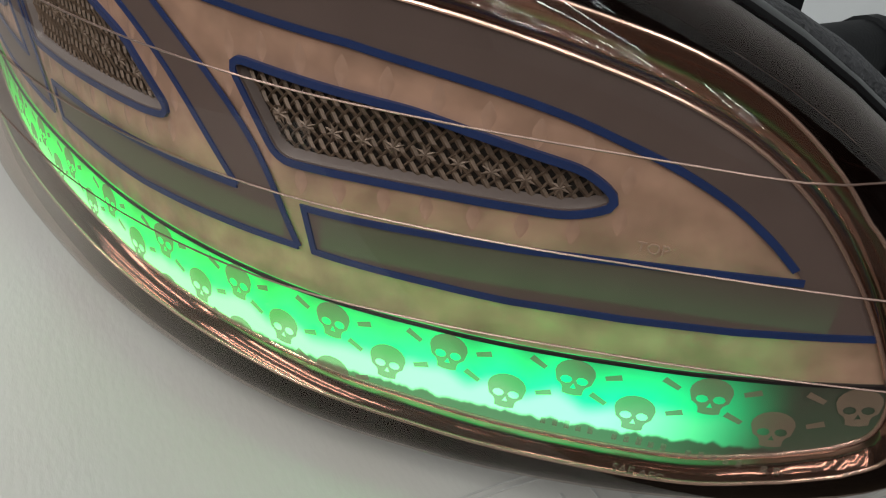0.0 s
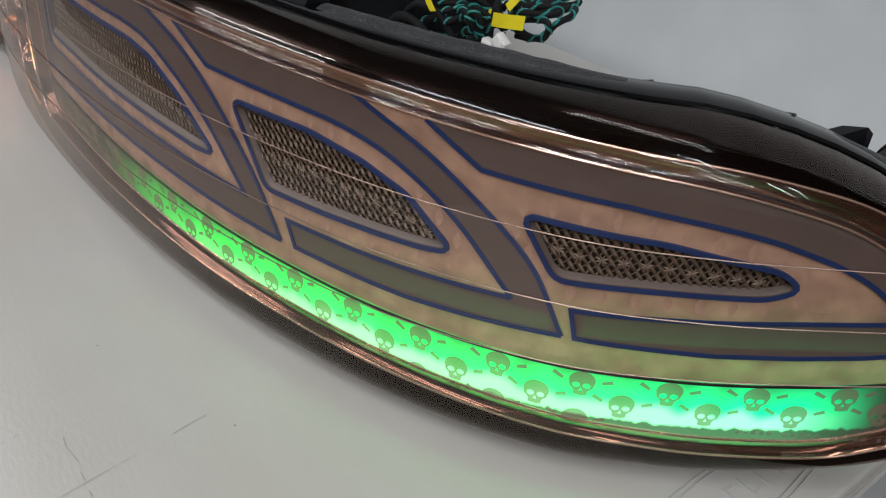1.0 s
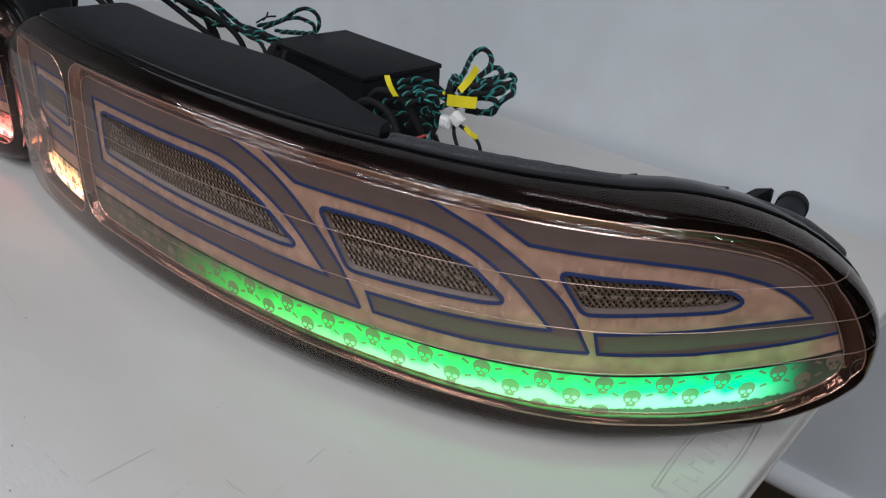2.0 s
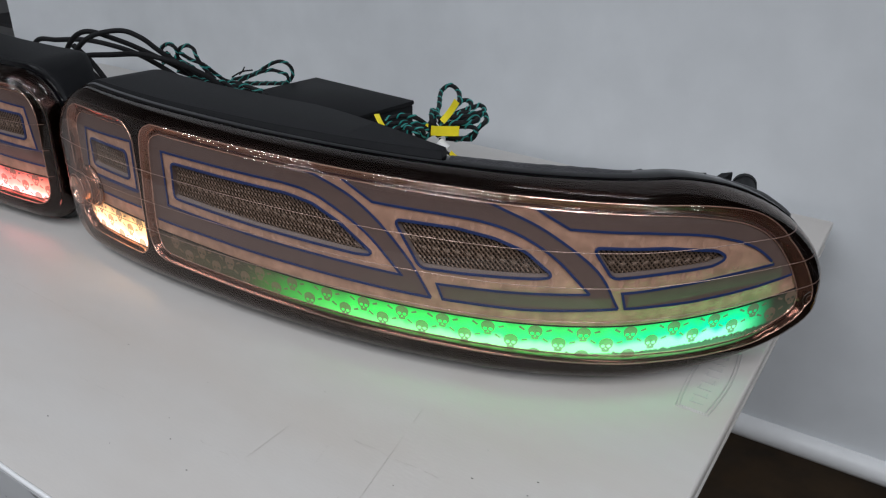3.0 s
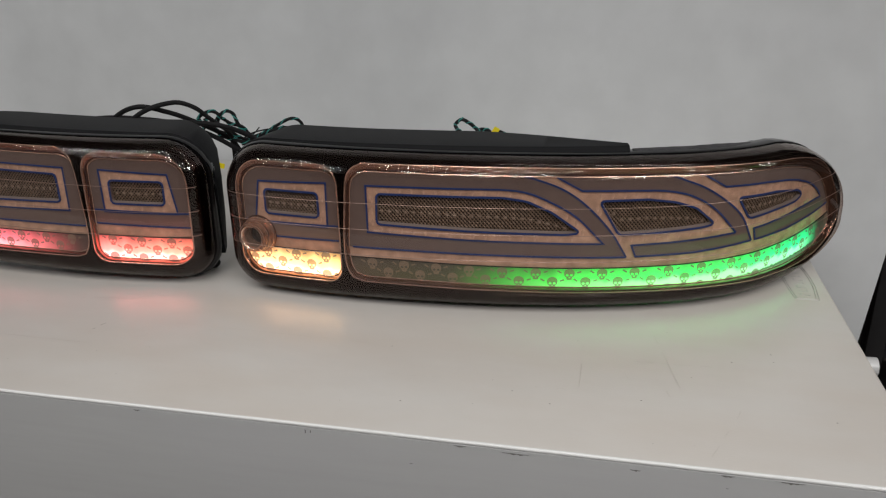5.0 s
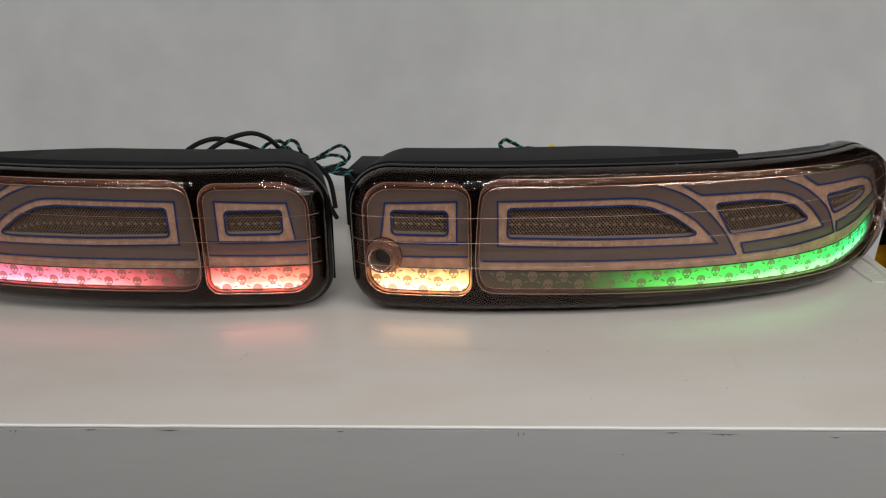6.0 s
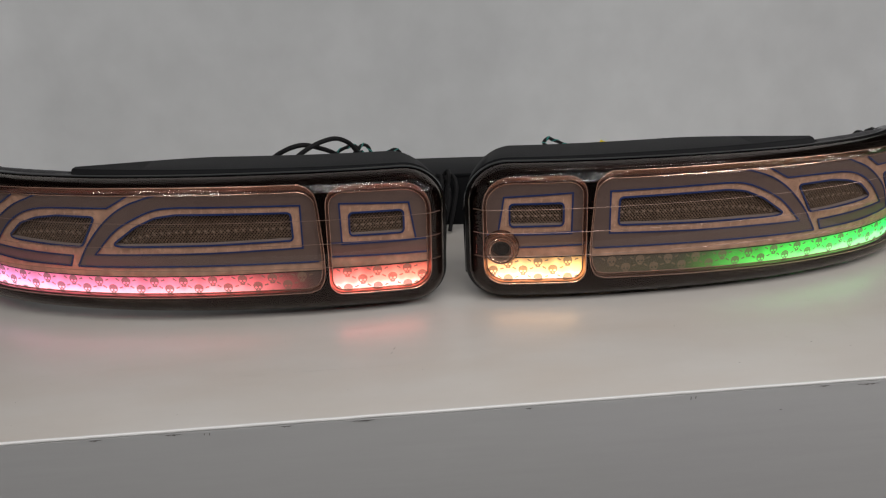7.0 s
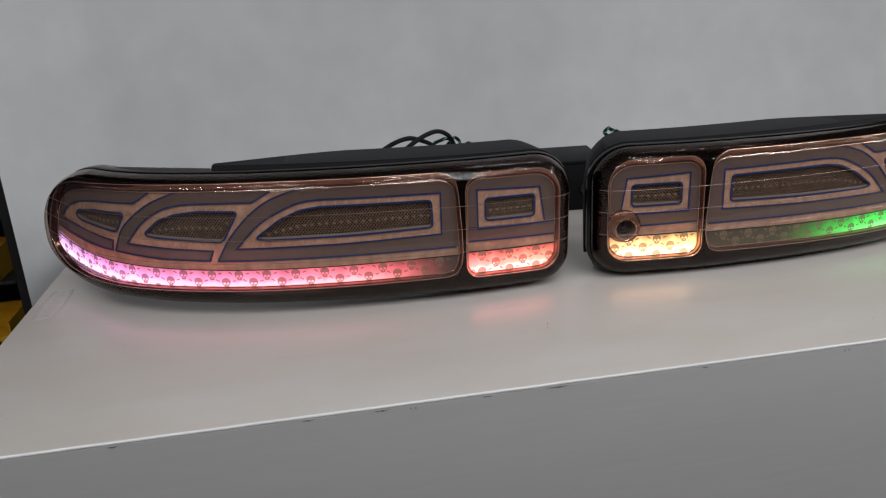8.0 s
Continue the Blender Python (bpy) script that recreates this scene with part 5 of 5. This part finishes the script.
for x, y, z in ((0.75, 1.225, -0.3555), (0.86, 1.225, -0.4225), (-1.545, 1.165, -0.3555), (-1.65, 1.165, -0.3555), (-1.545, 1.165, -0.1895), (-1.545, 1.165, -0.4225)):
    copy_thing(first, pose(x, y, z))


# ---- wear on the table ----
def make_wear():
    rng = random.Random(4)
    bm = bmesh.new()
    for k in range(34):
        x, y = rng.uniform(TABLE_X0 + 0.05, TABLE_X1 - 0.05), rng.uniform(0.01, 0.25)
        r, a = rng.uniform(0.0002, 0.0004), rng.uniform(0, math.pi)
        ring = [bm.verts.new((x + r * (1 + 0.8 * abs(math.cos(t - a))) * math.cos(t), y + r * math.sin(t), 0.0004)) for t in (2 * math.pi * i / 7 for i in range(7))]
        bm.faces.new(ring)
    for x, y in ((-0.117, 0.056), (0.021, 0.076), (0.236, 0.208), (0.236, 0.192), (0.195, 0.185), (0.272, 0.091), (-0.016, 0.092), (0.104, 0.097), (-0.153, 0.157)):
        r = rng.uniform(0.0004, 0.0006)
        bm.faces.new([bm.verts.new((x + r * (1.6 + 0.5 * math.sin(t * 3)) * math.cos(t), y + r * math.sin(t), 0.0004)) for t in (2 * math.pi * i / 8 for i in range(8))])
    for x, y, size in ((-0.4935, 0.1493, 1.0), (-0.4970, 0.1376, 0.75)):
        bm.faces.new([bm.verts.new((x + dx * size, y + dy * size, 0.0004)) for dx, dy in ((-0.0016, -0.0030), (0.0009, 0.0026), (0.0016, 0.0030), (-0.0006, -0.0028))])
    ob = finish("table_specks", bm, MARK, smooth=0)
    tagged(ob, "small dark specks of dirt on the table", "specks", kind="stuff")
    bm = bmesh.new()
    for x0, y0, x1, y1 in ((-0.374, 0.166, -0.177, 0.160), (0.117, 0.248, 0.141, 0.125), (0.086, 0.158, 0.092, 0.134), (0.087, 0.170, 0.175, 0.171), (-0.700, 0.108, -0.482, 0.1064), (-0.148, 0.101, -0.078, 0.105), (0.128, 0.117, 0.131, 0.107),
                           (-0.002, 0.104, 0.040, 0.104), (0.192, 0.094, 0.157, 0.016), (0.047, 0.196, 0.046, 0.103), (-0.90, 0.14, -0.68, 0.15),
                           (-1.05, 0.07, -0.95, 0.10), (-0.574, 0.2076, -0.459, 0.2245), (-0.411, 0.167, -0.345, 0.164), (-0.465, 0.254, -0.4215, 0.277), (-0.460, 0.240, -0.4407, 0.248),
                           (-0.441, 0.223, -0.419, 0.209), (-0.491, 0.223, -0.460, 0.233), (-0.452, 0.262, -0.435, 0.236)):
        n = 14
        pts = [Vector((x0 + (x1 - x0) * k / n, y0 + (y1 - y0) * k / n + 0.002 * noise.noise((k * 0.5, x0 * 9, 0)), 0.0004)) for k in range(n + 1)]
        for i, (a, b) in enumerate(zip(pts, pts[1:])):
            if rng.random() < 0.45:
                continue
            w = Vector((-(b - a).y, (b - a).x, 0)).normalized() * rng.uniform(0.00008, 0.00020)
            bm.faces.new([bm.verts.new(q) for q in (a + w, b + w, b - w, a - w)])
    ob = finish("table_scratches", bm, SCRATCH, smooth=0)
    tagged(ob, "faint grey scratches on the table", "scratches", kind="stuff")
    bm = bmesh.new()
    for x in (-0.192, -0.187, -0.685, -0.680):
        h = rng.uniform(0.002, 0.005)
        bm.faces.new([bm.verts.new((x + dx, TABLE_Y0 - 0.0016, -0.0048 - dz)) for dx, dz in ((0, 0), (0.0009, 0.0004), (0.0006, h), (-0.0002, h * 0.9))])
    for x, w, z in ((-0.002, 0.013, -0.0052), (-0.050, 0.006, -0.0036), (0.098, 0.005, -0.0078), (0.171, 0.0012, -0.0155), (0.170, 0.006, -0.0034), (0.219, 0.010, -0.0034), (-0.715, 0.009, -0.0036),
                    (-0.790, 0.007, -0.0036), (-0.528, 0.013, -0.0036), (-0.604, 0.006, -0.0036), (-0.094, 0.0016, -0.0280), (-0.36, 0.004, -0.0040), (-0.98, 0.006, -0.0040)):
        n = 9
        edge = [(-w + 2 * w * k / n, 0.0003 * noise.noise((k * 0.9, x * 50, 0))) for k in range(n + 1)]
        belly = [(-w + 2 * w * k / n, -min(0.0022, w) * math.sin(math.pi * k / n) * (0.55 + 0.5 * noise.noise((k * 1.1, x * 31, 4)))) for k in range(n - 1, 0, -1)]
        bm.faces.new([bm.verts.new((x + dx, TABLE_Y0 - 0.0016, z + dz)) for dx, dz in edge + belly])
    ob = finish("edge_scuffs", bm, MARK, smooth=0)
    tagged(ob, "dark nicks along the table's front edge", "scuffs", kind="stuff")


make_wear()


# ---- the room round the bench ----
def plane_box(name, label, mat, *box):
    ob = finish(name, box_bm(*box), mat)
    return tagged(ob, label, name.split("_")[0], kind="structure")


plane_box("floor", "dark stained workshop floor", FLOOR, -2.7, 4.0, -4.0, 3.2, -0.80, -0.74)
plane_box("wall_north", "plain grey painted wall", WALL, -2.6, 4.0, 3.2, 3.3, -0.80, CEILING + 0.1)
# unseen; its darkness only keeps the lamps' front reflections black
plane_box("wall_south", "unseen wall, kept dark for the lens reflections", DIM, -2.6, 4.0, -4.1, -4.0, -0.80, CEILING + 0.1)
plane_box("wall_east", "plain grey painted wall", WALL, 4.0, 4.1, -4.0, 3.2, -0.80, CEILING + 0.1)
# unseen; stands this near so that the lenses mirror it at a slant
plane_box("wall_west", "unseen grey wall, set close for the lens reflections", WALL, -2.7, -2.6, -4.0, 3.2, -0.80, CEILING + 0.1)
plane_box("ceiling", "plain pale grey ceiling", CEIL, -2.6, 4.0, -4.0, 3.2, CEILING, CEILING + 0.1)
for lx, ly, watts, gap in LAMPS:
    fixture = finish("ceiling_lamp", box_bm(lx - 0.64, lx + 0.64, ly - gap / 2 - 0.05, ly + gap / 2 + 0.05, CEILING - 0.08, CEILING - 0.001, 0.01), TRAY)
    tagged(fixture, "white ceiling tray lamp with two fluorescent tubes", "ceiling lamp", "ceiling lamps")
